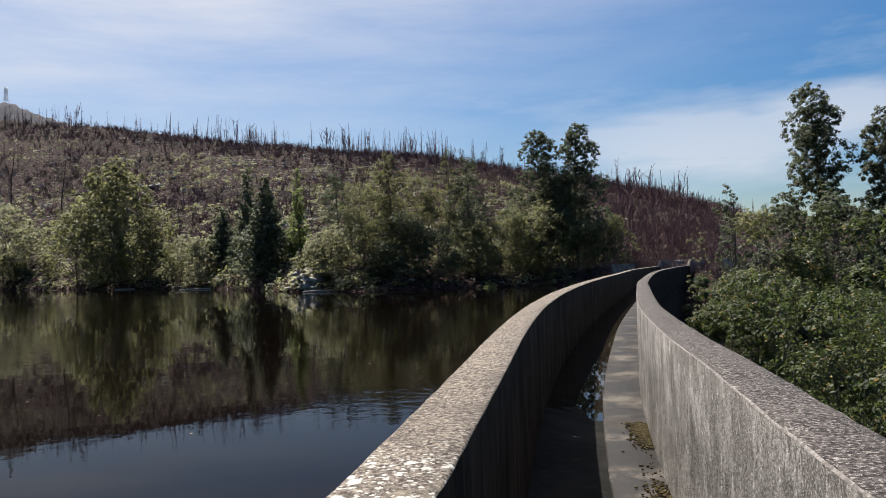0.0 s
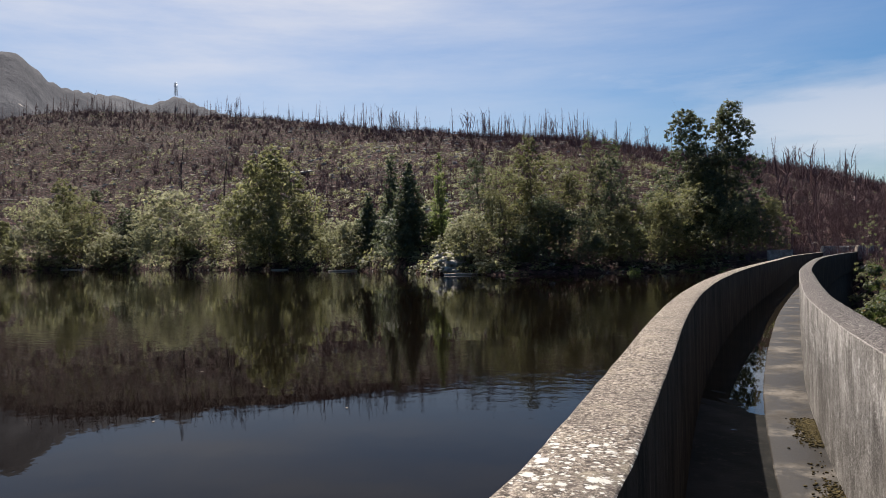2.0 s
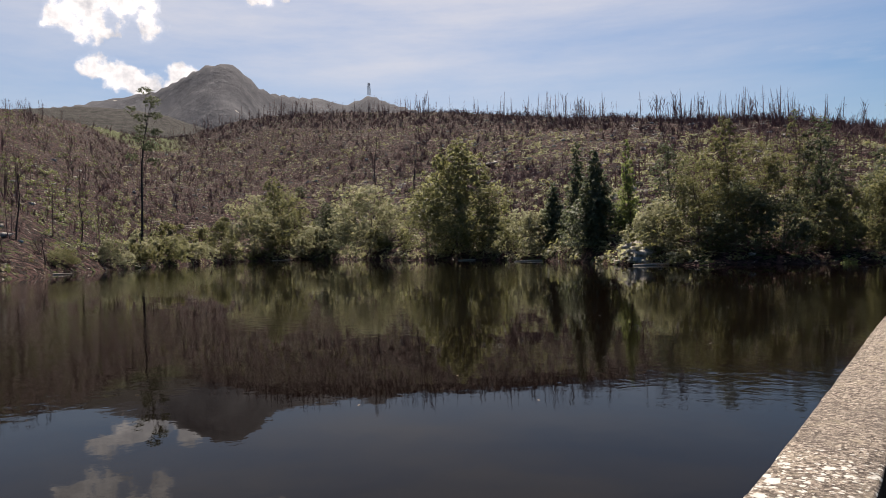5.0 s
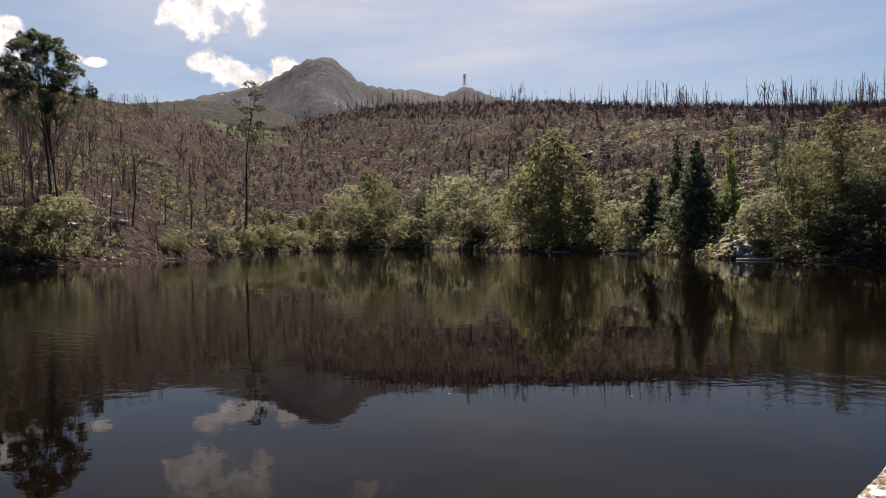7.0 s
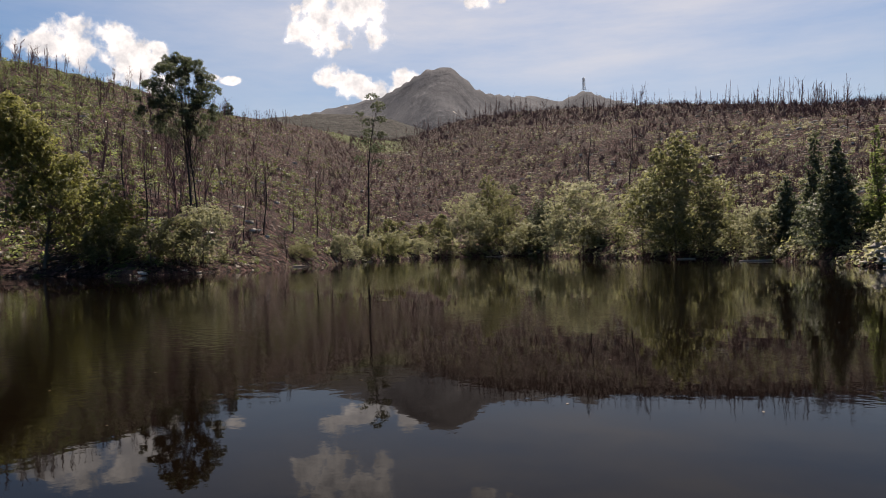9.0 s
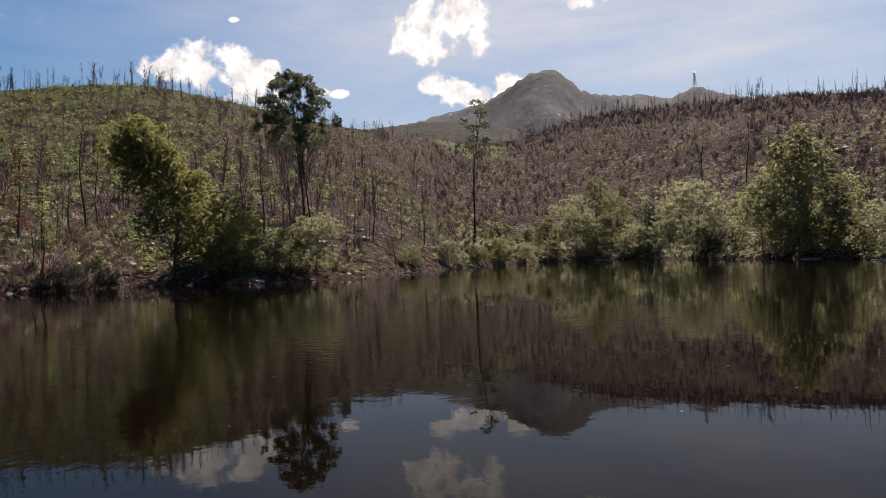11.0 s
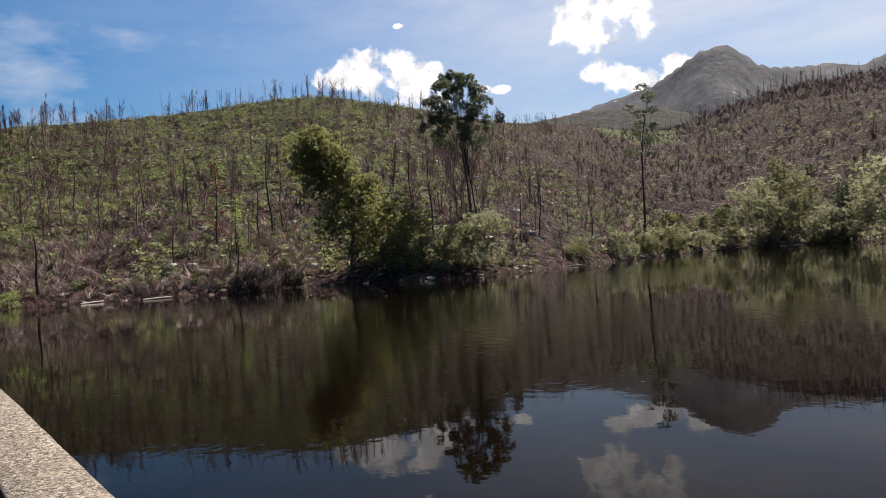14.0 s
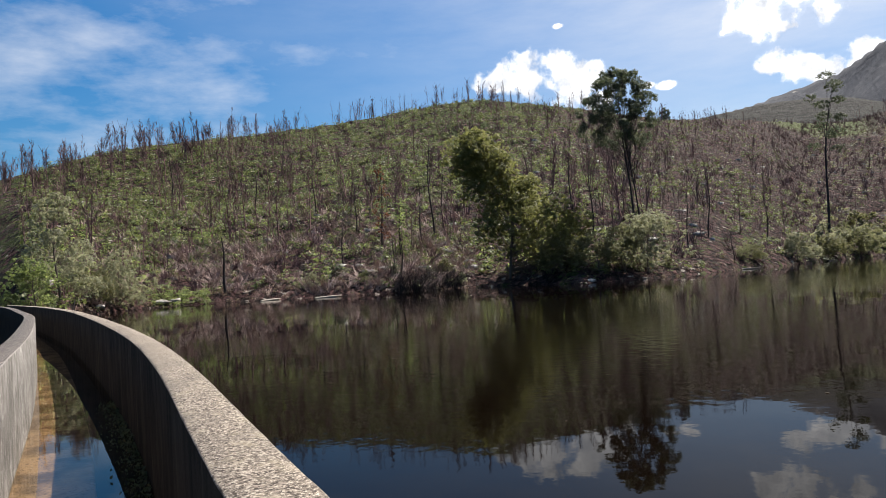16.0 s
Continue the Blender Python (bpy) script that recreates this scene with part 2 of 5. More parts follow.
pale = k.math("MULTIPLY", k.math("GREATER_THAN", rd, 0.98), k.step(k.math("ADD", fine, k.math("MULTIPLY", big, 0.5)), 0.66, 0.80))
k.color(k.mix(pale, col, (0.34, 0.30, 0.26)))
lump = k.math("ADD", k.math("MULTIPLY", k.math("SUBTRACT", 1.0, da), 0.9), k.math("ADD", k.math("MULTIPLY", k.math("SUBTRACT", 1.0, db), 0.45), k.math("MULTIPLY", fine, 0.5)))
k.bump(lump, 1.0, 0.9)
SOIL = k.m

k = Mat("mountain_rock", 0.95, 0.1)
big, fine = k.noise(0.006, 7.0, 0.65, (1, 1, 0.6)), k.noise(0.03, 8.0, 0.7)
c = k.mix(k.step(big, 0.35, 0.65), (0.046, 0.048, 0.058), (0.078, 0.080, 0.090))
c = k.mix(k.step(fine, 0.52, 0.7), c, (0.100, 0.101, 0.110))
k.color(k.mix(k.step(k.noise(0.014, 4.0, 0.6, (1, 1, 0.35), 5.0), 0.70, 0.74), c, (0.34, 0.31, 0.28)))
k.bump(k.math("ADD", big, fine), 0.8, 8.0)
MOUNTAIN = k.m

k = Mat("spur_heath", 0.95, 0.1)
fine = k.noise(0.09, 8.0, 0.72)
k.color(k.mix(k.step(fine, 0.35, 0.7), (0.014, 0.014, 0.013), (0.048, 0.045, 0.040)))
k.bump(fine, 0.8, 5.0)
SPUR_HEATH = k.m

# dark tannin-stained lake with faint ripples
k = Mat("lake_water", 0.004, 0.5)
k.b.inputs["IOR"].default_value = 1.112
k.color(k.mix(k.noise(0.05, 2.0), (0.0020, 0.0012, 0.0008), (0.0032, 0.0019, 0.0012)))
calm = k.noise(0.6, 1.5, 0.45, (1, 1, 1), 2.0)
wind = k.step(k.noise(0.045, 3.0, 0.5, off=4.0), 0.44, 0.66)
chop = k.math("MULTIPLY", k.noise(3.1, 3.0, 0.5, off=9.0), k.math("ADD", k.math("MULTIPLY", wind, 0.20), 0.022))
k.bump(k.math("ADD", k.math("MULTIPLY", calm, 0.10), chop), 0.42, 0.10)
WATER = k.m

k = Mat("channel_water", 0.01, 0.5)
ripple = k.bump(k.noise(5.0, 2.0), 0.03, 0.01)
clear, gloss, share, rim = k.n.new("ShaderNodeBsdfTransparent"), k.n.new("ShaderNodeBsdfGlossy"), k.n.new("ShaderNodeMixShader"), k.n.new("ShaderNodeFresnel")
k.put(k.mix(k.noise(1.3, 5.0, 0.6), (0.72, 0.61, 0.45), (0.92, 0.84, 0.70)), clear.inputs["Color"])
gloss.inputs["Roughness"].default_value, rim.inputs["IOR"].default_value = 0.01, 1.333
k.l.new(ripple, gloss.inputs["Normal"]), k.l.new(ripple, rim.inputs["Normal"])
k.l.new(rim.outputs[0], share.inputs[0]), k.l.new(clear.outputs[0], share.inputs[1]), k.l.new(gloss.outputs[0], share.inputs[2])
k.l.new(share.outputs[0], k.out.inputs["Surface"])
CHANNEL_WATER = k.m

# weathered concrete: side faces with pale lime runs and dark algae
k = Mat("concrete_face", 0.88, 0.25)
grain, blotch = k.noise(38.0, 6.0, 0.7), k.noise(2.3, 6.0, 0.65)
runs = k.noise(4.5, 8.0, 0.75, (1, 1, 0.38), 3.0)
c = k.mix(k.step(blotch, 0.32, 0.68), (0.104, 0.094, 0.085), (0.264, 0.244, 0.224))
c = k.mix(k.math("MULTIPLY", k.step(runs, 0.50, 0.66), 0.6), c, (0.400, 0.380, 0.352))
c = k.mix(k.math("MULTIPLY", k.step(k.noise(3.2, 8.0, 0.72, (1, 1, 0.45), 17.0), 0.50, 0.64), 0.75), c, (0.060, 0.052, 0.045))
c = k.mix(k.math("MULTIPLY", k.step(k.noise(17.0, 7.0, 0.75, (1, 1, 0.7), 9.0), 0.50, 0.60), 0.60), c, (0.068, 0.060, 0.053))
c = k.mix(k.math("MULTIPLY", k.step(k.noise(12.0, 7.0, 0.78, (1, 1, 0.6), 21.0), 0.56, 0.64), 0.8), c, (0.480, 0.460, 0.432))
c = k.mix(k.math("MULTIPLY", k.step(k.noise(70.0, 4.0, 0.7, off=31.0), 0.54, 0.60), 0.55), c, (0.032, 0.027, 0.024))
c = k.mix(k.math("MULTIPLY", k.step(k.noise(1.4, 7.0, 0.72, (1, 1, 0.6), 51.0), 0.48, 0.62), 0.55), c, (0.068, 0.059, 0.052))
c = k.mix(k.math("MULTIPLY", k.step(k.noise(85.0, 3.0, 0.6, off=41.0), 0.56, 0.61), 0.40), c, (0.416, 0.396, 0.360))
k.color(c)
k.bump(k.math("ADD", grain, blotch), 0.9, 0.02)
CONCRETE = k.m

# top faces: gritty brown crust with exposed aggregate, pale worn patches and white lichen
k = Mat("concrete_top", 0.92, 0.2)


def rosettes(k, scale, off, where):
    """Round lichens of many sizes with ragged rims, more and larger where asked."""
    warp, mp, n, sp = k.n.new("ShaderNodeVectorMath"), k.n.new("ShaderNodeMapping"), k.n.new("ShaderNodeTexVoronoi"), k.n.new("ShaderNodeSeparateColor")
    mp.inputs["Location"].default_value = (off, -off, off)
    k.l.new(k.pos, mp.inputs["Vector"])
    n.inputs["Scale"].default_value = scale
    k.l.new(mp.outputs[0], n.inputs["Vector"])
    k.l.new(n.outputs["Color"], sp.inputs[0])
    size = k.math("MULTIPLY", k.math("SUBTRACT", k.math("ADD", sp.outputs[0], where), 1.0), 0.62)
    rag = k.math("MULTIPLY", k.math("SUBTRACT", k.noise(scale * 2.6, 4.0, 0.65, off=off), 0.5), 0.95)
    return k.step(k.math("SUBTRACT", size, k.math("ADD", n.outputs["Distance"], rag)), -0.02, 0.06)


grain, pebble, blotch = k.noise(88.0, 4.0, 0.72), k.noise(36.0, 6.0, 0.75, off=2.0), k.noise(1.9, 6.0, 0.65, off=5.0)
c = k.mix(k.step(pebble, 0.40, 0.62), (0.068, 0.053, 0.043), (0.275, 0.228, 0.185))
c = k.mix(k.math("MULTIPLY", k.step(grain, 0.52, 0.58), 0.85), c, (0.52, 0.455, 0.37))
c = k.mix(k.math("MULTIPLY", k.step(k.noise(62.0, 5.0, 0.72, off=23.0), 0.53, 0.58), 0.9), c, (0.034, 0.026, 0.021))
c = k.mix(k.math("MULTIPLY", k.step(blotch, 0.46, 0.68), 0.45), c, (0.11, 0.092, 0.078))
c = k.mix(k.math("MULTIPLY", k.step(k.noise(6.5, 6.0, 0.7, off=8.0), 0.52, 0.68), 0.40), c, (0.40, 0.345, 0.25))
far = k.n.new("ShaderNodeVectorMath")
far.operation = "DISTANCE"
k.l.new(k.pos, far.inputs[0])
far.inputs[1].default_value = (-0.33, 1.80, 1.9)
colony = k.step(k.math("ADD", far.outputs["Value"], k.math("MULTIPLY", k.noise(7.0, 4.0, 0.6), 0.5)), 0.95, 0.35)
where = k.math("ADD", k.math("MULTIPLY", colony, 0.84), k.math("MULTIPLY", k.step(k.noise(1.3, 4.0, 0.6, off=0.9), 0.52, 0.72), 0.22))
lichen = k.math("MAXIMUM", rosettes(k, 30.0, 3.0, where), k.math("MAXIMUM", rosettes(k, 58.0, 11.0, where), rosettes(k, 17.0, 19.0, k.math("SUBTRACT", where, 0.1))))
k.color(k.mix(lichen, c, k.mix(k.noise(45.0, 4.0, 0.7, off=31.0), (0.40, 0.38, 0.33), (0.78, 0.76, 0.70))))
k.bump(k.math("ADD", k.math("ADD", grain, pebble), k.math("MULTIPLY", lichen, 0.3)), 1.0, 0.008)
CONCRETE_TOP = k.m

# top of the valley wall: darker, purplish grey, with pale specks
k = Mat("concrete_top_grey", 0.92, 0.2)
grain, pebble, blotch = k.noise(80.0, 4.0, 0.70, off=4.0), k.noise(30.0, 6.0, 0.75, off=6.0), k.noise(2.2, 6.0, 0.65, off=9.0)
c = k.mix(k.step(pebble, 0.42, 0.60), (0.035, 0.030, 0.029), (0.125, 0.108, 0.100))
c = k.mix(k.math("MULTIPLY", k.step(grain, 0.54, 0.59), 0.8), c, (0.36, 0.325, 0.29))
c = k.mix(k.math("MULTIPLY", k.step(k.noise(55.0, 3.0, 0.6, off=27.0), 0.54, 0.58), 0.85), c, (0.016, 0.013, 0.012))
c = k.mix(k.math("MULTIPLY", k.step(blotch, 0.50, 0.68), 0.5), c, (0.13, 0.113, 0.101))
k.color(k.mix(k.math("MULTIPLY", k.step(k.noise(9.0, 6.0, 0.75, off=15.0), 0.62, 0.68), 0.8), c, (0.44, 0.41, 0.37)))
k.bump(k.math("ADD", grain, pebble), 1.0, 0.008)
CONCRETE_TOP_GREY = k.m

# worn arris, scraped pale
k = Mat("concrete_arris", 0.9, 0.2)
k.color(k.mix(k.step(k.noise(40.0, 6.0, 0.75), 0.40, 0.66), (0.12, 0.105, 0.095), (0.30, 0.275, 0.25)))
ARRIS = k.m

# channel side of the lake wall: dark algae, with its shade painted in too
k = Mat("concrete_algae_shade", 0.9, 0.05)
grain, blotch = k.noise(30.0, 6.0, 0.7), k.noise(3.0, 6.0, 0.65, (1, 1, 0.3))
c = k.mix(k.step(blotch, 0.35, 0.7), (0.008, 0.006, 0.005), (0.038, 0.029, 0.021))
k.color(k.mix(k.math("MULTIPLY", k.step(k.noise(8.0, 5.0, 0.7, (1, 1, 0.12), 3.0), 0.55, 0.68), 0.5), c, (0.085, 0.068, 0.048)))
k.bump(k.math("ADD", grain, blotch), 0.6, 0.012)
ALGAE_SHADE = k.m

k = Mat("walkway_concrete", 0.8, 0.15)
grain, blotch = k.noise(45.0, 5.0, 0.7), k.noise(1.5, 6.0, 0.62, off=2.0)
damp = k.step(k.noise(1.1, 8.0, 0.74, off=6.0), 0.60, 0.47)
c = k.mix(k.step(blotch, 0.40, 0.62), (0.036, 0.031, 0.027), (0.125, 0.111, 0.096))
c = k.mix(k.math("MULTIPLY", k.step(grain, 0.45, 0.75), 0.35), c, (0.12, 0.11, 0.09))
c = k.mix(k.math("MULTIPLY", k.step(k.noise(33.0, 5.0, 0.7, off=12.0), 0.54, 0.60), 0.7), c, (0.035, 0.030, 0.024))
k.color(k.mix(k.math("MULTIPLY", damp, 0.94), c, (0.021, 0.018, 0.015)))
k.put(k.mix(damp, (0.9, 0.9, 0.9), (0.5, 0.5, 0.5)), k.b.inputs["Roughness"])
k.bump(grain, 0.4, 0.006)
WALKWAY = k.m

k = Mat("moss", 0.95, 0.1)
k.color(k.mix(k.island, (0.020, 0.016, 0.008), (0.085, 0.066, 0.028)))
MOSS = k.m

# wet silt and stained concrete on the channel bed, blackened for the wall's shadow
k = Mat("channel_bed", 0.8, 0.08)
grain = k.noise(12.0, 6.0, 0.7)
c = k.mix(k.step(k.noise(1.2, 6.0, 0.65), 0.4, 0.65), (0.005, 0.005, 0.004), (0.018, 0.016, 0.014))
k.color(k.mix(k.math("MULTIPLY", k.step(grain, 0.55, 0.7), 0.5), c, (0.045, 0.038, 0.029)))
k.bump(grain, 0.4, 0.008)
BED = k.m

k = Mat("galvanised_steel", 0.5, 0.5)
k.b.inputs["Metallic"].default_value = 0.7
k.color(k.mix(k.noise(0.8), (0.20, 0.20, 0.21), (0.34, 0.34, 0.35)))
STEEL = k.m

# brown silt and algae on the drowned stretch of the walkway
k = Mat("silt", 0.9, 0.1)
c = k.mix(k.step(k.noise(2.2, 6.0, 0.65, off=3.0), 0.38, 0.62), (0.075, 0.056, 0.038), (0.25, 0.195, 0.145))
k.color(k.mix(k.math("MULTIPLY", k.step(k.noise(26.0, 5.0, 0.7, off=9.0), 0.52, 0.62), 0.7), c, (0.040, 0.030, 0.018)))
SILT = k.m

# ---- building tools ----
rng = np.random.default_rng(7)


def quad_mesh(name, v, q, mats, smooth=False, slots=None):
    """A mesh of quads from arrays; past four corners none are shared unless q says so."""
    v, q = np.asarray(v, np.float32), np.asarray(q, np.int32)
    me = bpy.data.meshes.new(name)
    me.vertices.add(len(v))
    me.vertices.foreach_set("co", v.ravel())
    me.loops.add(q.size)
    me.loops.foreach_set("vertex_index", q.ravel())
    me.polygons.add(len(q))
    me.polygons.foreach_set("loop_start", np.arange(0, q.size, 4, dtype=np.int32))
    me.polygons.foreach_set("loop_total", np.full(len(q), 4, np.int32))
    for m in mats if isinstance(mats, (list, tuple)) else (mats,):
        me.materials.append(m)
    if slots is not None:
        me.polygons.foreach_set("material_index", np.asarray(slots, np.int32))
    if smooth:
        me.polygons.foreach_set("use_smooth", np.ones(len(q), bool))
    me.update()
    me.validate()
    return me


def join(pieces):
    vs, qs, n = [], [], 0
    for v, q in pieces:
        vs.append(v), qs.append(q + n)
        n += len(v)
    return np.concatenate(vs), np.concatenate(qs)


def tube(points, radii, sides=4):
    """A tapered tube along points, as quads."""
    p, m = np.asarray(points, float), len(points)
    d = np.gradient(p, axis=0)
    d /= np.linalg.norm(d, axis=1, keepdims=True) + 1e-9
    ref = np.where(np.abs(d[:, 2:3]) > 0.9, [[1.0, 0, 0]], [[0, 0, 1.0]])
    a = np.cross(d, ref)
    a /= np.linalg.norm(a, axis=1, keepdims=True) + 1e-9
    b = np.cross(d, a)
    t = np.arange(sides) * 2 * np.pi / sides
    r = np.asarray(radii, float)[:, None, None]
    v = p[:, None] + r * (a[:, None] * np.cos(t)[None, :, None] + b[:, None] * np.sin(t)[None, :, None])
    i, j = np.meshgrid(np.arange(m - 1), np.arange(sides), indexing="ij")
    jn = (j + 1) % sides
    q = np.stack([i * sides + j, i * sides + jn, (i + 1) * sides + jn, (i + 1) * sides + j], -1).reshape(-1, 4)
    return v.reshape(-1, 3), q


def boxy(x0, x1, y0, y1, z0, z1):
    v = np.array([[x, y, z] for z in (z0, z1) for x, y in ((x0, y0), (x1, y0), (x1, y1), (x0, y1))], float)
    q = np.array([[3, 2, 1, 0], [4, 5, 6, 7], [0, 1, 5, 4], [1, 2, 6, 5], [2, 3, 7, 6], [3, 0, 4, 7]])
    return v, q


def leaves(centres, size, g, slim=0.55, lift=0.3, facing=None):
    """One folded leaf, a quad, at each centre, turned every way, or with its face towards facing."""
    n = len(centres)
    d = g.normal(size=(n, 3))
    d[:, 2] += lift
    if facing is not None:
        d = np.cross(facing, d)
    d /= np.linalg.norm(d, axis=1, keepdims=True)
    e = np.cross(d, g.normal(size=(n, 3)) if facing is None else facing)
    e /= np.linalg.norm(e, axis=1, keepdims=True)
    up = np.cross(d, e)
    s = (size * g.uniform(0.6, 1.35, n))[:, None]
    fold = up * s * g.uniform(-0.2, 0.2, n)[:, None]
    v = np.stack([centres - d * s * 0.5, centres + e * s * slim * 0.5 + fold, centres + d * s * 0.5, centres - e * s * slim * 0.5 + fold], 1)
    return v.reshape(-1, 3), np.arange(4 * n).reshape(-1, 4)


def scatter(proto, places, turns, scales, tilts=None):
    """Copies of proto (arrays) joined into one pair of arrays."""
    v, q = proto
    c, s = np.cos(turns), np.sin(turns)
    x = v[None, :, 0] * c[:, None] - v[None, :, 1] * s[:, None]
    y = v[None, :, 0] * s[:, None] + v[None, :, 1] * c[:, None]
    z = np.broadcast_to(v[None, :, 2], x.shape).copy()
    if tilts is not None:
        x = x + z * tilts[:, 0:1]
        y = y + z * tilts[:, 1:2]
    sc = np.asarray(scales)
    w = np.stack([x, y, z], -1) * (sc[:, None, None] if sc.ndim == 1 else sc[:, None, :])
    w += places[:, None, :]
    n = len(v)
    return w.reshape(-1, 3), (q[None] + (np.arange(len(places)) * n)[:, None, None]).reshape(-1, 4)


def part(name, mesh, parent, label=""):
    ob = new(name, mesh)
    ob.parent = parent
    return tagged(ob, label) if label else ob


def thing(name, at, label, category, group="", kind=""):
    ob = new(name)
    ob.empty_display_size = 0.2
    ob.location = at
    return tagged(ob, label, category, group, kind)


# ---- the lie of the land ----
SHORE = np.array([(-60, 30), (-30, 30), (-25, 40), (-20.5, 62), (-15, 67), (-8, 72), (0, 70), (10, 68), (16, 74), (22, 98), (30, 122), (36, 135), (42, 180),
                  (49, 185), (54, 150), (60, 112), (66, 88), (71, 80), (76, 74), (82, 82), (88, 84), (94, 78), (100, 80), (108, 84), (114, 84),
                  (120, 70), (126, 44), (140, 36), (170, 36)], float)
RIDGE = np.array([(-60, 150, 0.03), (-40, 160, 0.04), (-24, 170, 0.063), (-18.5, 176, 0.093), (-13, 185, 0.122), (-4, 205, 0.149), (1.3, 222, 0.166),
                  (6.5, 235, 0.178), (11.6, 250, 0.185), (21, 285, 0.198), (30, 330, 0.212), (38, 380, 0.2165), (44, 410, 0.213), (48.6, 440, 0.2016),
                  (51.2, 460, 0.185), (54, 480, 0.170), (57, 460, 0.173), (60, 400, 0.188), (66, 330, 0.202), (69.4, 300, 0.211), (74, 275, 0.231),
                  (79, 255, 0.252), (83.2, 245, 0.2655), (87, 242, 0.264), (92, 240, 0.2525), (97, 236, 0.2416), (107, 220, 0.222)], float)
RIDGE = np.vstack([RIDGE, [(116, 200, 0.2008), (120, 190, 0.187), (124, 180, 0.162), (135, 160, 0.11), (170, 150, 0.05)]])


def soft_interp(x, xs, ys):
    """Smooth values between knots."""
    return sum(np.interp(x + o, xs, ys) for o in (-1.4, -0.7, 0.0, 0.7, 1.4)) / 5


def lattice(x, y, seed):
    """Smooth value noise on a unit lattice, 0 to 1."""
    xi, yi = np.floor(x).astype(np.int64), np.floor(y).astype(np.int64)
    fx, fy = x - xi, y - yi
    fx, fy = fx * fx * (3 - 2 * fx), fy * fy * (3 - 2 * fy)

    def h(a, b):
        n = (a * 374761393 + b * 668265263 + seed * 974634777) & 0x7FFFFFFF
        n = ((n ^ (n >> 13)) * 1274126177) & 0x7FFFFFFF
        return ((n ^ (n >> 16)) & 0xFFFF) / 65535.0

    return (h(xi, yi) * (1 - fx) + h(xi + 1, yi) * fx) * (1 - fy) + (h(xi, yi + 1) * (1 - fx) + h(xi + 1, yi + 1) * fx) * fy


def wave(x, y, s, o=0.0):
    """Rolling noise of about s metres, about -1 to 1."""
    k = int(o * 7) + 3
    u, w = 0.8 * x + 0.6 * y, 0.8 * y - 0.6 * x
    return (lattice(u / (2.2 * s), w / (2.2 * s), k) + 0.5 * lattice(x / s, y / s, k + 1) + 0.25 * lattice(u / (0.45 * s), w / (0.45 * s), k + 2)) / 1.75 * 3.2 - 1.6


def shore_r(az):
    return soft_interp(az, SHORE[:, 0], SHORE[:, 1])


def height(x, y):
    """Height of the ground, lake bed included."""
    r, az = chart(x, y)
    az = np.where(az < -95, az + 360, az)
    rs, rr = shore_r(az), soft_interp(az, RIDGE[:, 0], RIDGE[:, 1])
    zr = EYE + 1.02 * rr * soft_interp(az, RIDGE[:, 0], RIDGE[:, 2])
    down = np.clip((-21.5 - az) / 4.0, 0, 1) + np.clip((az - 123.5) / 3.0, 0, 1)
    zs = 0.15 - 9.0 * down
    s = (r - rs) / (rr - rs)
    rise = np.where(s < 1, 0.82 * s + 0.18 * s * s, 1 - np.clip(s - 1, 0, 1.2) * 0.45)
    z = zs + (zr - zs) * rise
    rough = np.clip(s * 6, 0, 1) * np.clip((1.05 - s) * 5, 0.25, 1)
    z = z + rough * (1.9 * wave(x, y, 15) + 0.8 * wave(x, y, 4.5, 2.0)) + np.clip((r - rs) * 0.4, 0, 0.5)
    z = z + 0.45 * wave(x, y, 3.0, 4.0) * np.exp(-np.abs(r - rs) / 5) * (1 - np.clip(down, 0, 1))
    bed = np.maximum(zs + (r - rs) * 0.35, -9.2)
    z = np.where(s < 0, bed, z)
    far = np.clip((r - rr * 1.5) / 400, 0, 1)
    return z * (1 - far) + far * (20 + 8 * wave(x, y, 90))


def greenness(x, y):
    r, az = chart(x, y)
    left = np.clip((az - 62) / 22, 0, 1)
    s = (r - shore_r(az)) / (soft_interp(az, RIDGE[:, 0], RIDGE[:, 1]) - shore_r(az))
    g = 0.16 + 0.52 * left + 0.25 * np.clip((s - 0.75) * 4, 0, 1) * np.clip((az - 74) / 6, 0, 1) * np.clip((100 - az) / 6, 0, 1)
    g = g + 0.15 * np.clip(0.25 - s, 0, 1) * 4 * (1 - left)
    return g - 0.42 * np.clip(0.12 - s, 0, 1) * 8 * left - 0.20 * np.clip((0.40 - s) / 0.2, 0, 1) * left


azs = np.concatenate([np.arange(-180, -46, 3.0), np.arange(-46, 132, 0.5), np.arange(132, 180.1, 3.0)])
rings = np.concatenate([np.geomspace(0.3, 28, 18), np.linspace(30, 220, 96), np.linspace(224, 520, 74), np.geomspace(540, 4200, 22)])
R, AZ = np.meshgrid(rings, np.radians(azs), indexing="ij")
GX, GY = place(np.degrees(AZ), R)
GZ = height(GX, GY)
ni, nj = R.shape
I, J = np.meshgrid(np.arange(ni - 1), np.arange(nj - 1), indexing="ij")
quads = np.stack([I * nj + J, (I + 1) * nj + J, (I + 1) * nj + J + 1, I * nj + J + 1], -1).reshape(-1, 4)
ground_mesh = quad_mesh("ground", np.stack([GX, GY, GZ], -1).reshape(-1, 3), quads, SOIL, smooth=True)
ground_mesh.flip_normals()
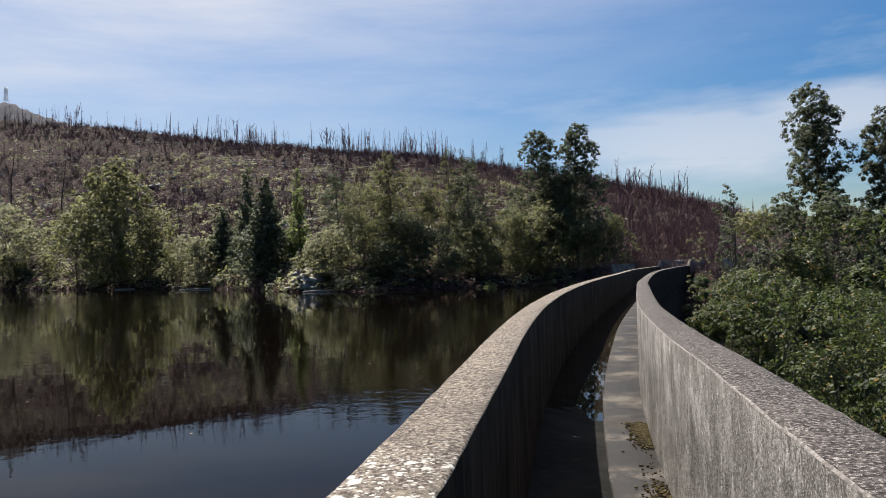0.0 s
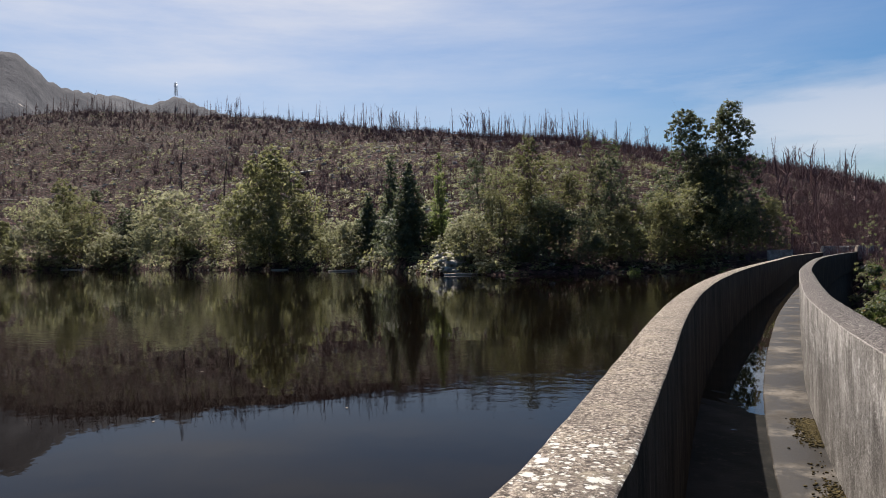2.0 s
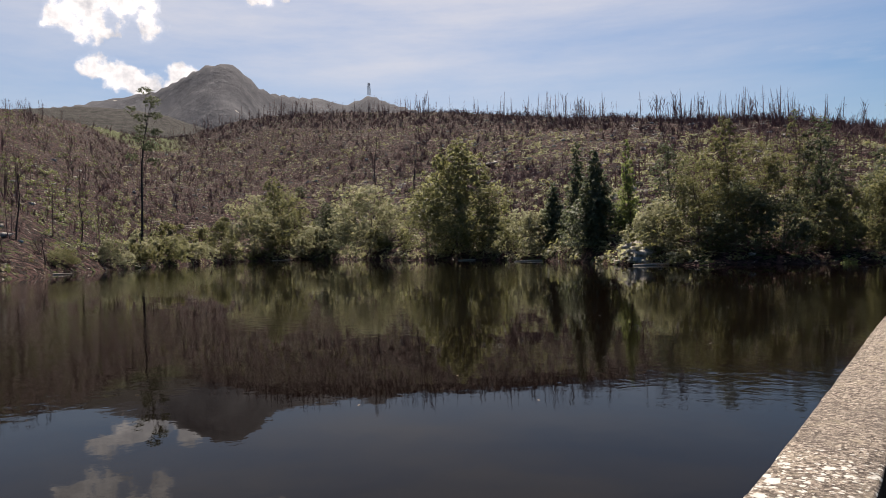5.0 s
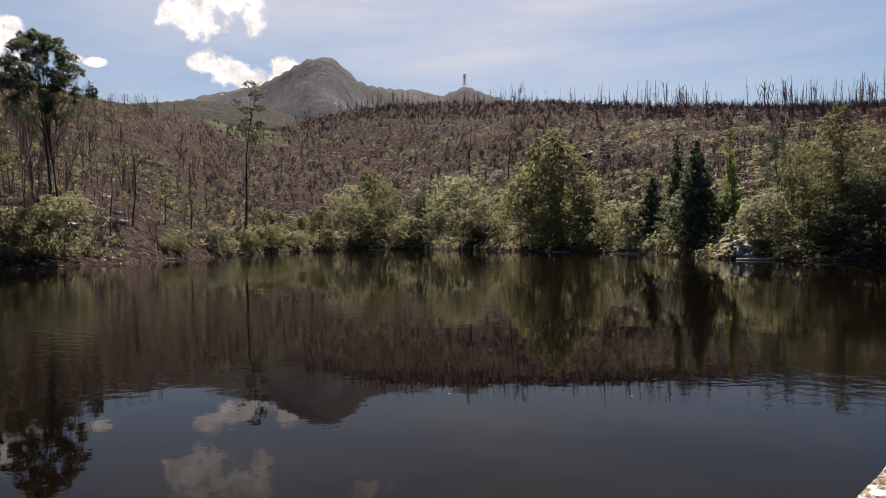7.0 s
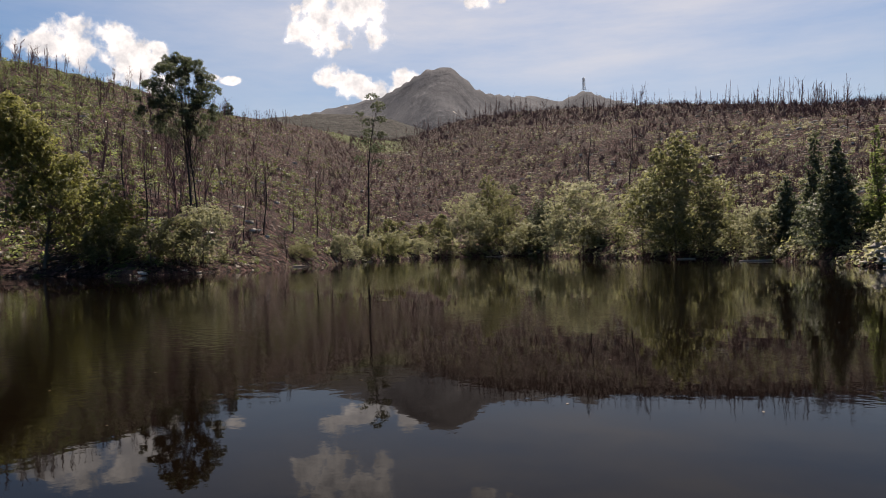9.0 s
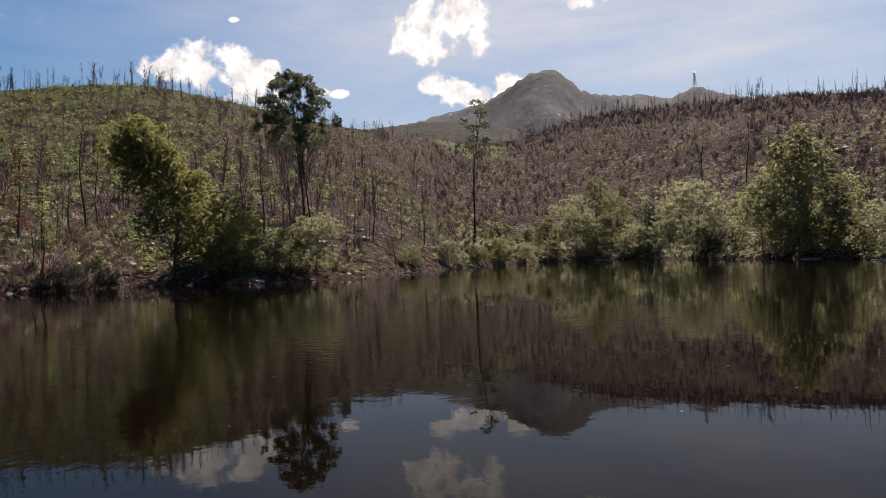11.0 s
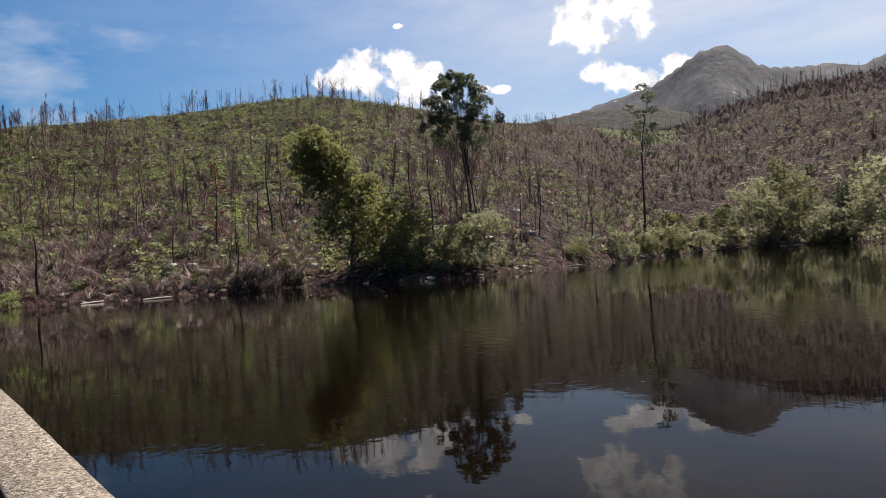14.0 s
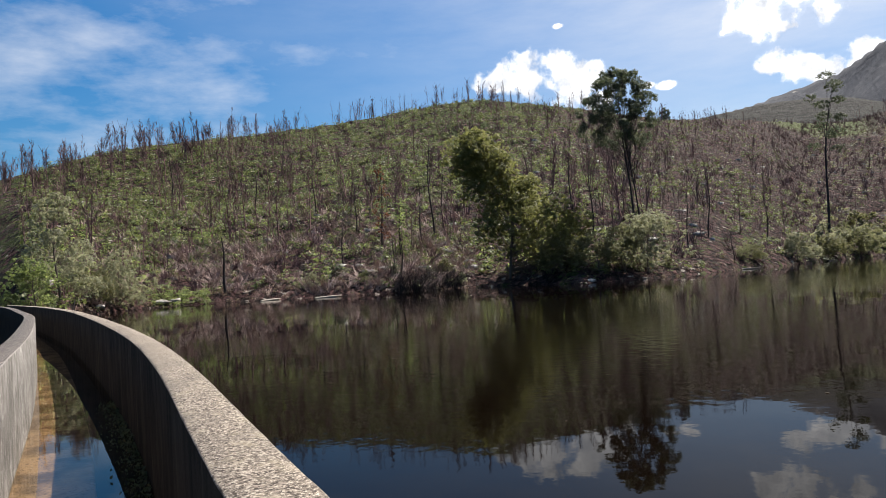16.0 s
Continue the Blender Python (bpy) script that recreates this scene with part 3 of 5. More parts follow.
for key, values in (("green", greenness(GX, GY)), ("litter", np.clip((np.degrees(AZ) - 60) / 25, 0, 1) * (0.55 + 1.0 * np.exp(-np.maximum(R - shore_r(np.degrees(AZ)), 0) / 14))), ("field", np.clip((R - 385) / 20, 0, 1) * np.clip((np.degrees(AZ) - 52.5) / 2, 0, 1) * np.clip((69 - np.degrees(AZ)) / 3, 0, 1))):
    at = ground_mesh.attributes.new(key, "FLOAT", "POINT")
    at.data.foreach_set("value", np.ascontiguousarray(values, np.float32).ravel())
ground = tagged(new("ground", ground_mesh), "burnt brown hillside with green regrowth round the lake", "hillside", kind="structure")

# far mountain with a flat-topped peak
PEAK = np.array([(20, 0.12), (27, 0.19), (32, 0.212), (35.3, 0.2275), (37.3, 0.2425), (39.3, 0.2275), (41.5, 0.2372), (43.6, 0.2378), (45.7, 0.2435), (46.9, 0.2530), (47.8, 0.2690),
                 (48.4, 0.2805), (49.0, 0.2862), (50.0, 0.2878), (51.0, 0.2840), (52.2, 0.2725), (53.2, 0.2610), (55.3, 0.2400), (57.0, 0.2335), (58.4, 0.2295), (60.2, 0.2190), (61.5, 0.2125),
                 (63.5, 0.2075), (66.2, 0.2020), (72, 0.19), (82, 0.12)], float)
maz = np.arange(16, 86, 0.25)
mr = np.linspace(1000, 2900, 60)
MR, MA = np.meshgrid(mr, maz, indexing="ij")
crest = 1.025 * np.interp(MA, PEAK[:, 0], PEAK[:, 1]) + 0.0006 * wave(MA * 10, MA * 0, 7, 3.0)
top_r = 1900 + 120 * np.sin(MA * 0.35)
tt = (MR - 950) / (top_r - 950)
mx, my = place(MA, MR)
gully = 0.6 * wave(mx, my, 85) + 0.4 * wave(mx, my, 37, 1.0)
MZ = np.where(tt < 1, EYE + top_r * crest * np.clip(tt, 0, 1) ** 1.25, EYE + top_r * crest - (MR - top_r) * 0.3)
MZ = MZ + gully * 22 * np.clip(tt * 2, 0, 1) * np.clip((1 - tt) * 5, 0, 1)
mi, mj = MR.shape
I, J = np.meshgrid(np.arange(mi - 1), np.arange(mj - 1), indexing="ij")
quads = np.stack([I * mj + J, (I + 1) * mj + J, (I + 1) * mj + J + 1, I * mj + J + 1], -1).reshape(-1, 4)
mountain_mesh = quad_mesh("mountain", np.stack([mx, my, MZ], -1).reshape(-1, 3), quads, MOUNTAIN, smooth=True)
mountain_mesh.flip_normals()
tagged(new("mountain", mountain_mesh), "grey rocky mountain with a flat-topped peak in the distance", "mountain", kind="structure")

# a lower dark spur in front of the mountain's foot
SPUR = np.array([(48, 0.150), (51, 0.185), (54.4, 0.2040), (57, 0.2100), (59, 0.2118), (61, 0.2115), (63.5, 0.2065), (65.6, 0.2020), (68, 0.195), (74, 0.15)], float)
SR, SA = np.meshgrid(np.linspace(560, 1250, 36), np.arange(47, 75, 0.25), indexing="ij")
sx, sy = place(SA, SR)
st = (SR - 560) / 420
sz = EYE + 1010 * (np.interp(SA, SPUR[:, 0], SPUR[:, 1]) + 0.0008 * wave(SA * 10, SA * 0, 6, 5.0))
sz = np.where(st < 1, sz * np.clip(st, 0, 1) ** 0.8, sz - (SR - 980) * 0.35) + 5 * wave(sx, sy, 40, 2.0) * np.clip(st * 2, 0, 1) * np.clip((1 - st) * 5, 0, 1)
I, J = np.meshgrid(np.arange(SR.shape[0] - 1), np.arange(SR.shape[1] - 1), indexing="ij")
nj = SR.shape[1]
spur_mesh = quad_mesh("spur", np.stack([sx, sy, sz], -1).reshape(-1, 3), np.stack([I * nj + J, (I + 1) * nj + J, (I + 1) * nj + J + 1, I * nj + J + 1], -1).reshape(-1, 4), SPUR_HEATH, smooth=True)
spur_mesh.flip_normals()
tagged(new("spur", spur_mesh), "dark heath-covered spur below the distant mountain", "hill", kind="structure")

# ---- the dam ----
TOP, FLOOR, CHANNEL = 1.9, 0.8, 0.775


def curve(points, step=0.12, ease=10):
    """A smooth line through points, evenly resampled."""
    p = np.array(points, float)
    p = np.vstack([2 * p[0] - p[1], p, 2 * p[-1] - p[-2]])
    out = []
    for a, b, c, d in zip(p[:-3], p[1:-2], p[2:-1], p[3:]):
        n = max(2, int(np.linalg.norm(c - b) / 0.05))
        t = np.linspace(0, 1, n, endpoint=False)[:, None]
        out.append(0.5 * (2 * b + (c - a) * t + (2 * a - 5 * b + 4 * c - d) * t**2 + (3 * b - a - 3 * c + d) * t**3))
    out = np.vstack(out + [p[-2:-1]])
    s = np.r_[0, np.cumsum(np.linalg.norm(np.diff(out, axis=0), axis=1))]
    u = np.arange(0, s[-1], step)
    even = np.stack([np.interp(u, s, out[:, 0]), np.interp(u, s, out[:, 1])], -1)
    for _ in range(ease):
        even[1:-1] = (even[:-2] + 2 * even[1:-1] + even[2:]) / 4
    return even


def sideways(c):
    d = np.gradient(c, axis=0)
    d /= np.linalg.norm(d, axis=1, keepdims=True)
    return np.stack([-d[:, 1], d[:, 0]], -1)  # towards the lake


LAKE_LINE = curve([(-50.74, -21.08), (-37.35, -14.24), (-26.37, -9.19), (-19.44, -6.33), (-13.1, -3.87), (-8.78, -2.3), (-5.67, -1.3), (-2.85, -0.49), (-1.74, -0.15), (-0.93, 0.24), (-0.49, 0.82), (-0.33, 1.6), (-0.31, 2), (-0.29, 2.5), (-0.26, 3.2), (-0.22, 4.2), (-0.17, 5.5), (-0.06, 7.5), (0.13, 10), (0.56, 14), (1.41, 20), (2.59, 27), (4.02, 35), (6.55, 49.6), (9, 61.18), (11.4, 72.06), (13.34, 80.12)])
VALLEY_LINE = curve([(-51.66, -22.34), (-38.52, -15.99), (-27.73, -11.17), (-21.14, -8.32), (-12.18, -4.93), (-7.1, -3.18), (-5.34, -2.55), (-2.94, -1.77), (-1.27, -1.01), (0.19, -0.37), (0.73, 0.72), (0.85, 1.81), (0.87, 2.31), (0.94, 3.29), (0.98, 3.92), (1.04, 5.18), (1.2, 7.23), (1.45, 9.59), (2.17, 14.87), (2.96, 20.22), (5.04, 32.07), (7.08, 42.33), (10.62, 57.69), (13.35, 68.4), (15.67, 76.78)])


def parapet(name, line, label, z0, inner, top, edge, half=0.125):
    n = sideways(line)
    m = len(line)
    prof = [(half, z0), (half, 0.4), (half, TOP - 0.5), (half, TOP - 0.006), (half - 0.008, TOP), (half * 0.35, TOP + 0.003), (-half * 0.35, TOP + 0.003), (-half + 0.008, TOP),
            (-half, TOP - 0.006), (-half, TOP - 0.5), (-half, 0.4), (-half, z0)]
    kk = len(prof)
    v = np.zeros((m, kk, 3))
    for j, (o, z) in enumerate(prof):
        jit = rng.normal(0, 0.0004, m)
        v[:, j, :2] = line + n * (o + jit)[:, None]
        v[:, j, 2] = z + rng.normal(0, 0.002, m) * (z > 1)
    i, j = np.meshgrid(np.arange(m - 1), np.arange(kk - 1), indexing="ij")
    q = np.stack([i * kk + j, i * kk + j + 1, (i + 1) * kk + j + 1, (i + 1) * kk + j], -1).reshape(-1, 4)
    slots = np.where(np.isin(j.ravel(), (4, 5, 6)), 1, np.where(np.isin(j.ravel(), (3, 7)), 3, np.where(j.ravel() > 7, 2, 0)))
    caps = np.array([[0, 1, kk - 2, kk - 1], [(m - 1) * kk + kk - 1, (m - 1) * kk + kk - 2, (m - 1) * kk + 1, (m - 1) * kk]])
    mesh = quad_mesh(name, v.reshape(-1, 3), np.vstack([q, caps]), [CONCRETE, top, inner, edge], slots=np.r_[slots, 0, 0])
    return tagged(new(name, mesh), label, "parapet wall", kind="structure")


# both walls' sides away from the sun get the shade-darkened algae colour
wall_lake = parapet("wall_lake", LAKE_LINE, "curved concrete parapet on the lake side with white lichen on top", -9.5, ALGAE_SHADE, CONCRETE_TOP, CONCRETE_TOP)
wall_valley = parapet("wall_valley", VALLEY_LINE, "curved grey concrete parapet with pale lime streaks", 0.3, ALGAE_SHADE, CONCRETE_TOP_GREY, ARRIS)


def ribbon(line_a, line_b, za, zb, name, mat, rows=2, jitter=0.0):
    """A floor between two lines of points."""
    m = len(line_a)
    f = np.linspace(0, 1, rows)
    v = np.zeros((m, rows, 3))
    for j, t in enumerate(f):
        v[:, j, :2] = line_a * (1 - t) + line_b * t
        v[:, j, 2] = za * (1 - t) + zb * t + rng.normal(0, 1, m) * jitter
    i, j = np.meshgrid(np.arange(m - 1), np.arange(rows - 1), indexing="ij")
    q = np.stack([i * rows + j, i * rows + j + 1, (i + 1) * rows + j + 1, (i + 1) * rows + j], -1).reshape(-1, 4)
    return quad_mesh(name, v.reshape(-1, 3), q, mat)


def matched(a, b, n=900, more=170):
    """Two lines with the same number of points, step by step along them: n to the near joint, more from there to the end."""
    ja, jb = (int(np.argmin(np.abs(c[:, 1] - y) + 99 * (c[:, 1] < 0))) for c, y in ((a, 58.3), (b, 57.7)))
    ia, ib = (np.r_[np.linspace(0, k, n), np.linspace(k, len(c) - 1, more + 1)[1:]] for c, k in ((a, ja), (b, jb)))
    f = lambda c, i: np.stack([np.interp(i, np.arange(len(c)), c[:, 0]), np.interp(i, np.arange(len(c)), c[:, 1])], -1)
    return f(a, ia), f(b, ib)


LA, VA = matched(LAKE_LINE, VALLEY_LINE)
along = np.r_[np.linspace(0, 1, 900), np.linspace(1, 1.2, 171)[1:]]
share = np.interp(along, (0.455, 0.50), (0.41, 0.58))[:, None]
EDGE = LA * (1 - share) + VA * share  # edge of the raised walkway strip
strip_z = FLOOR - 0.06 * np.clip((0.485 - along) * 30, 0, 1)  # dips under the water on one side of the bend
m = len(LA)
v = np.zeros((m, 5, 3))
for j, (p, z) in enumerate(((EDGE, np.full(m, 0.3)), (EDGE, strip_z - 0.012), (EDGE * 0.97 + VA * 0.03, strip_z), (EDGE * 0.4 + VA * 0.6, strip_z + 0.004), (VA, strip_z + 0.01))):
    v[:, j, :2], v[:, j, 2] = p, z + (rng.normal(0, 0.0025, m) if j > 1 else 0)
i, j = np.meshgrid(np.arange(m - 1), np.arange(4), indexing="ij")
q = np.stack([i * 5 + j, i * 5 + j + 1, (i + 1) * 5 + j + 1, (i + 1) * 5 + j], -1).reshape(-1, 4)
tagged(new("floor", quad_mesh("floor", v.reshape(-1, 3), q, [WALKWAY, SILT], slots=(along[i.ravel()] < 0.475).astype(int))), "raised concrete walkway strip, damp and stained", "walkway", kind="structure")
# the bed lies deep on one side of the bend; on the other it is silted up, dry for some metres and then just awash
reach = np.hypot(LA[:, 0], LA[:, 1]) / STRETCH * np.where(along > 0.485, 1, -1)
bed_z = np.interp(reach, (-3.0, -1.0, 0.5, 6.2, 8.2, 11.0, 40.0, 60.0), (0.55, 0.70, 0.786, 0.786, 0.767, 0.764, 0.764, 0.768))
tagged(new("water_channel", ribbon(LA, VA, np.full(m, CHANNEL), np.full(m, CHANNEL), "water_channel", CHANNEL_WATER)),
       "still dark water in the channel between the parapets", "channel water", kind="structure")
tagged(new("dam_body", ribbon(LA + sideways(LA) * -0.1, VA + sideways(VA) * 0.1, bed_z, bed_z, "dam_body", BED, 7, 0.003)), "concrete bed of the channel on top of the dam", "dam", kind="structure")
tagged(new("dam_face", ribbon(VA, VA + sideways(VA) * -1.2, np.full(m, 0.35), np.full(m, -9.5), "dam_face", ALGAE_SHADE)), "downstream concrete face of the dam", "dam", kind="structure")

# ---- the lake ----
bm = bmesh.new()
rim = [bm.verts.new((x, y, 0.0)) for x, y in LAKE_LINE[::6]]
for a in np.linspace(-17, 127, 150):
    r = float(shore_r(np.array(a))) + 9
    rim.append(bm.verts.new((*place(a, r), 0.0)))
bm.faces.new(rim)
bmesh.ops.triangulate(bm, faces=bm.faces[:])
bmesh.ops.recalc_face_normals(bm, faces=bm.faces[:])
lake_mesh = bpy.data.meshes.new("water")
bm.to_mesh(lake_mesh)
bm.free()
lake_mesh.materials.append(WATER)
if lake_mesh.polygons[0].normal.z < 0:
    lake_mesh.flip_normals()
tagged(new("water", lake_mesh), "still dark brown lake mirroring the hills and clouds", "lake", kind="structure")

# ---- trees ----


def spot(az, r):
    x, y = map(float, place(az, r))
    return x, y, float(height(np.array(x), np.array(y)))


def lobes_bush(g, h, w):
    out = []
    for _ in range(22):
        t = g.uniform(0.10, 0.84)
        spread = math.sqrt(max(0.05, 1 - (t / 0.95) ** 2)) * 0.42 * w * math.sqrt(g.uniform(0.15, 1))
        a = g.uniform(0, 6.28)
        rad = g.uniform(0.10, 0.20) * w
        out.append((spread * math.cos(a), spread * math.sin(a), t * h, rad, min(rad * g.uniform(0.7, 1.05), h * (1 - t) + 0.12 * h)))
    out.append((0, 0, 0.80 * h, 0.20 * w, 0.2 * h))
    for i in range(12):  # sprays that break the outline
        t, a = g.uniform(0.2, 0.92), g.uniform(0, 6.28)
        spread = math.sqrt(max(0.02, 1 - t * t)) * 0.56 * w
        rad = w * g.uniform(0.05, 0.10)
        out.append((spread * math.cos(a), spread * math.sin(a), t * h + 0.05 * h, rad, rad * 1.1))
    return out


def lobes_tall(g, h, w):
    out = []
    for i in range(17):
        t = 0.16 + 0.80 * i / 16
        spread = (0.40 * (1 - t) + 0.10) * w * g.uniform(0.3, 1.2)
        a = i * 2.4 + g.uniform(-0.5, 0.5)
        rad = w * (0.27 * (1 - t) + 0.14) * g.uniform(0.8, 1.2)
        out.append((spread * math.cos(a), spread * math.sin(a), t * h, rad, rad * g.uniform(0.8, 1.3)))
    for i in range(14):  # sprays that break the outline
        t, a = g.uniform(0.15, 0.98), g.uniform(0, 6.28)
        spread = (0.62 * (1 - t) + 0.10) * w
        rad = w * g.uniform(0.05, 0.10)
        out.append((spread * math.cos(a), spread * math.sin(a), t * h + 0.02 * h, rad, rad * 1.2))
    return out


def lobes_open(g, h, w):
    """Separate clumps of foliage at the ends of the limbs, within a pointed outline."""
    out = [(0, 0, 0.94 * h, 0.10 * w, 0.055 * h)]
    for i in range(19):
        t = 0.15 + 0.76 * (i / 18)
        spread = w * 0.42 * g.uniform(0.35, 1.0) * (1.08 - 0.85 * max(0.0, t - 0.30) / 0.70)
        a = i * 2.4 + g.uniform(-0.7, 0.7)
        rad = w * g.uniform(0.12, 0.20) * (1.1 - 0.4 * t)
        out.append((spread * math.cos(a), spread * math.sin(a), t * h, rad, rad * g.uniform(0.6, 1.0)))
    return out


def lobes_gum(g, h, w):
    """Dense feathery clumps climbing to a point, with gaps between them."""
    out = [(0, 0, 0.95 * h, 0.085 * w, 0.05 * h)]
    for i in range(34):
        t = 0.16 + 0.78 * (i / 33)
        spread = w * 0.46 * g.uniform(0.30, 1.0) * min(1.0, 1.22 - t)
        a = i * 2.4 + g.uniform(-0.7, 0.7)
        rad = w * g.uniform(0.12, 0.20) * (1.2 - 0.55 * t)
        out.append((spread * math.cos(a), spread * math.sin(a), t * h, rad, rad * g.uniform(0.75, 1.1)))
    return out


def lobes_cone(g, h, w):
    out = []
    for i in range(20):
        t = 0.05 + 0.93 * i / 19
        spread = 0.28 * w * (1 - t) * g.uniform(0.5, 1.2)
        a = i * 2.4
        rad = w * (0.34 * (1 - t) + 0.055)
        out.append((spread * math.cos(a), spread * math.sin(a), t * h, rad, rad * 1.5))
    return out


def lobes_crown(g, h, w):
    """Many dense tufts of needles at the ends of upswept limbs, in an uneven dome with a few low outliers."""
    out = []
    for i in range(120):
        t = 0.60 + 0.385 * (i / 119) ** 0.85
        wide = (1.0 - 0.72 * max(0.0, (t - 0.78) / 0.22) ** 1.6) * min(1.0, 0.45 + (t - 0.58) / 0.16)
        spread = 0.50 * w * math.sqrt(g.uniform(0.06, 1.0)) * wide
        a = i * 2.4 + g.uniform(-0.5, 0.5)
        rad = w * g.uniform(0.044, 0.070)
        out.append((spread * math.cos(a) - 0.05 * w, spread * math.sin(a), t * h, rad, rad * g.uniform(0.8, 1.15)))
    return out


def lobes_burnt(g, h, w):
    out = []
    for i in range(13):
        t = 0.55 + 0.42 * i / 12
        spread = 0.42 * w * g.uniform(0.2, 1.0)
        a = i * 2.4
        rad = w * g.uniform(0.11, 0.2)
        out.append((spread * math.cos(a), spread * math.sin(a), t * h, rad, rad * 0.6))
    return out


SHAPES = {"bush": lobes_bush, "tall": lobes_tall, "open": lobes_open, "cone": lobes_cone, "crown": lobes_crown, "burnt": lobes_burnt}


def crown_arrays(g, lobes, n, leaf, slim=0.55, tuft=15):
    """Sprays of leaves round the lobes, most on their upper and outer sides, each leaf facing out of its spray."""
    lob = np.array(lobes)
    weight = lob[:, 3] ** 1.7
    k = g.choice(len(lob), max(1, n // tuft), p=weight / weight.sum())
    d = g.normal(size=(len(k), 3))
    d[:, 2] += 0.30
    d /= np.linalg.norm(d, axis=1, keepdims=True)
    reach = g.uniform(0.30, 1.0, len(k)) ** 0.40 * g.uniform(0.88, 1.14, len(k))
    c = lob[k, :3] + d * reach[:, None] * np.stack([lob[k, 3], lob[k, 3], lob[k, 4]], -1)
    spray = np.repeat(np.maximum(lob[k, 3] * g.uniform(0.13, 0.26, len(k)), leaf * 0.9), tuft)[:, None]
    o = g.normal(size=(len(k) * tuft, 3))
    o /= np.linalg.norm(o, axis=1, keepdims=True)
    c = np.repeat(c, tuft, axis=0) + o * spray * g.uniform(0.3, 1.0, len(o))[:, None] * [1.0, 1.0, 0.75]
    facing = 0.5 * np.repeat(d, tuft, axis=0) + 0.75 * o + [0, 0, 0.45] + g.normal(0, 0.30, o.shape)
    up = c[:, 2] > 0.05
    return leaves(c[up], leaf, g, slim, facing=facing[up])


def lobes_mound(g, h, w):
    out = []
    for _ in range(34):
        t = g.uniform(0.42, 0.93)
        reach = math.sqrt(max(0.04, 1 - ((t - 0.40) / 0.6) ** 2)) * 0.42 * w * math.sqrt(g.uniform(0.1, 1))
        a = g.uniform(0, 6.28)
        rad = g.uniform(0.10, 0.19) * w
        out.append((reach * math.cos(a), reach * math.sin(a), t * h, rad, rad * g.uniform(0.55, 0.85)))
    return out


def lobes_twin(g, h, w):
    """Two masses: a round crown up one side, a broad skirt down the other."""
    out = []
    for cx, ct, rx, rt, count, low, high in ((-0.21, 0.79, 0.25, 0.15, 46, 0.08, 0.125), (-0.06, 0.58, 0.25, 0.14, 32, 0.075, 0.115), (0.20, 0.31, 0.42, 0.27, 92, 0.070, 0.115)):
        for i in range(count):
            d = g.normal(size=3)
            d /= np.linalg.norm(d)
            q = g.uniform(0.15, 1.0) ** 0.4
            t = ct + rt * d[2] * q
            rad = w * g.uniform(low, high)
            out.append(((cx + rx * d[0] * q - (0.30 * (t - ct) if ct < 0.5 else 0.0)) * w, 0.8 * rx * d[1] * q * w, max(0.06, t) * h, rad, rad * 0.85))
    return out


SHAPES["mound"], SHAPES["twin"], SHAPES["gum"] = lobes_mound, lobes_twin, lobes_gum
FILL = {"gum": 5.0, "bush": 2.9, "tall": 2.7, "open": 5.2, "cone": 4.0, "crown": 9.0, "burnt": 6.0, "mound": 3.2, "twin": 7.5}


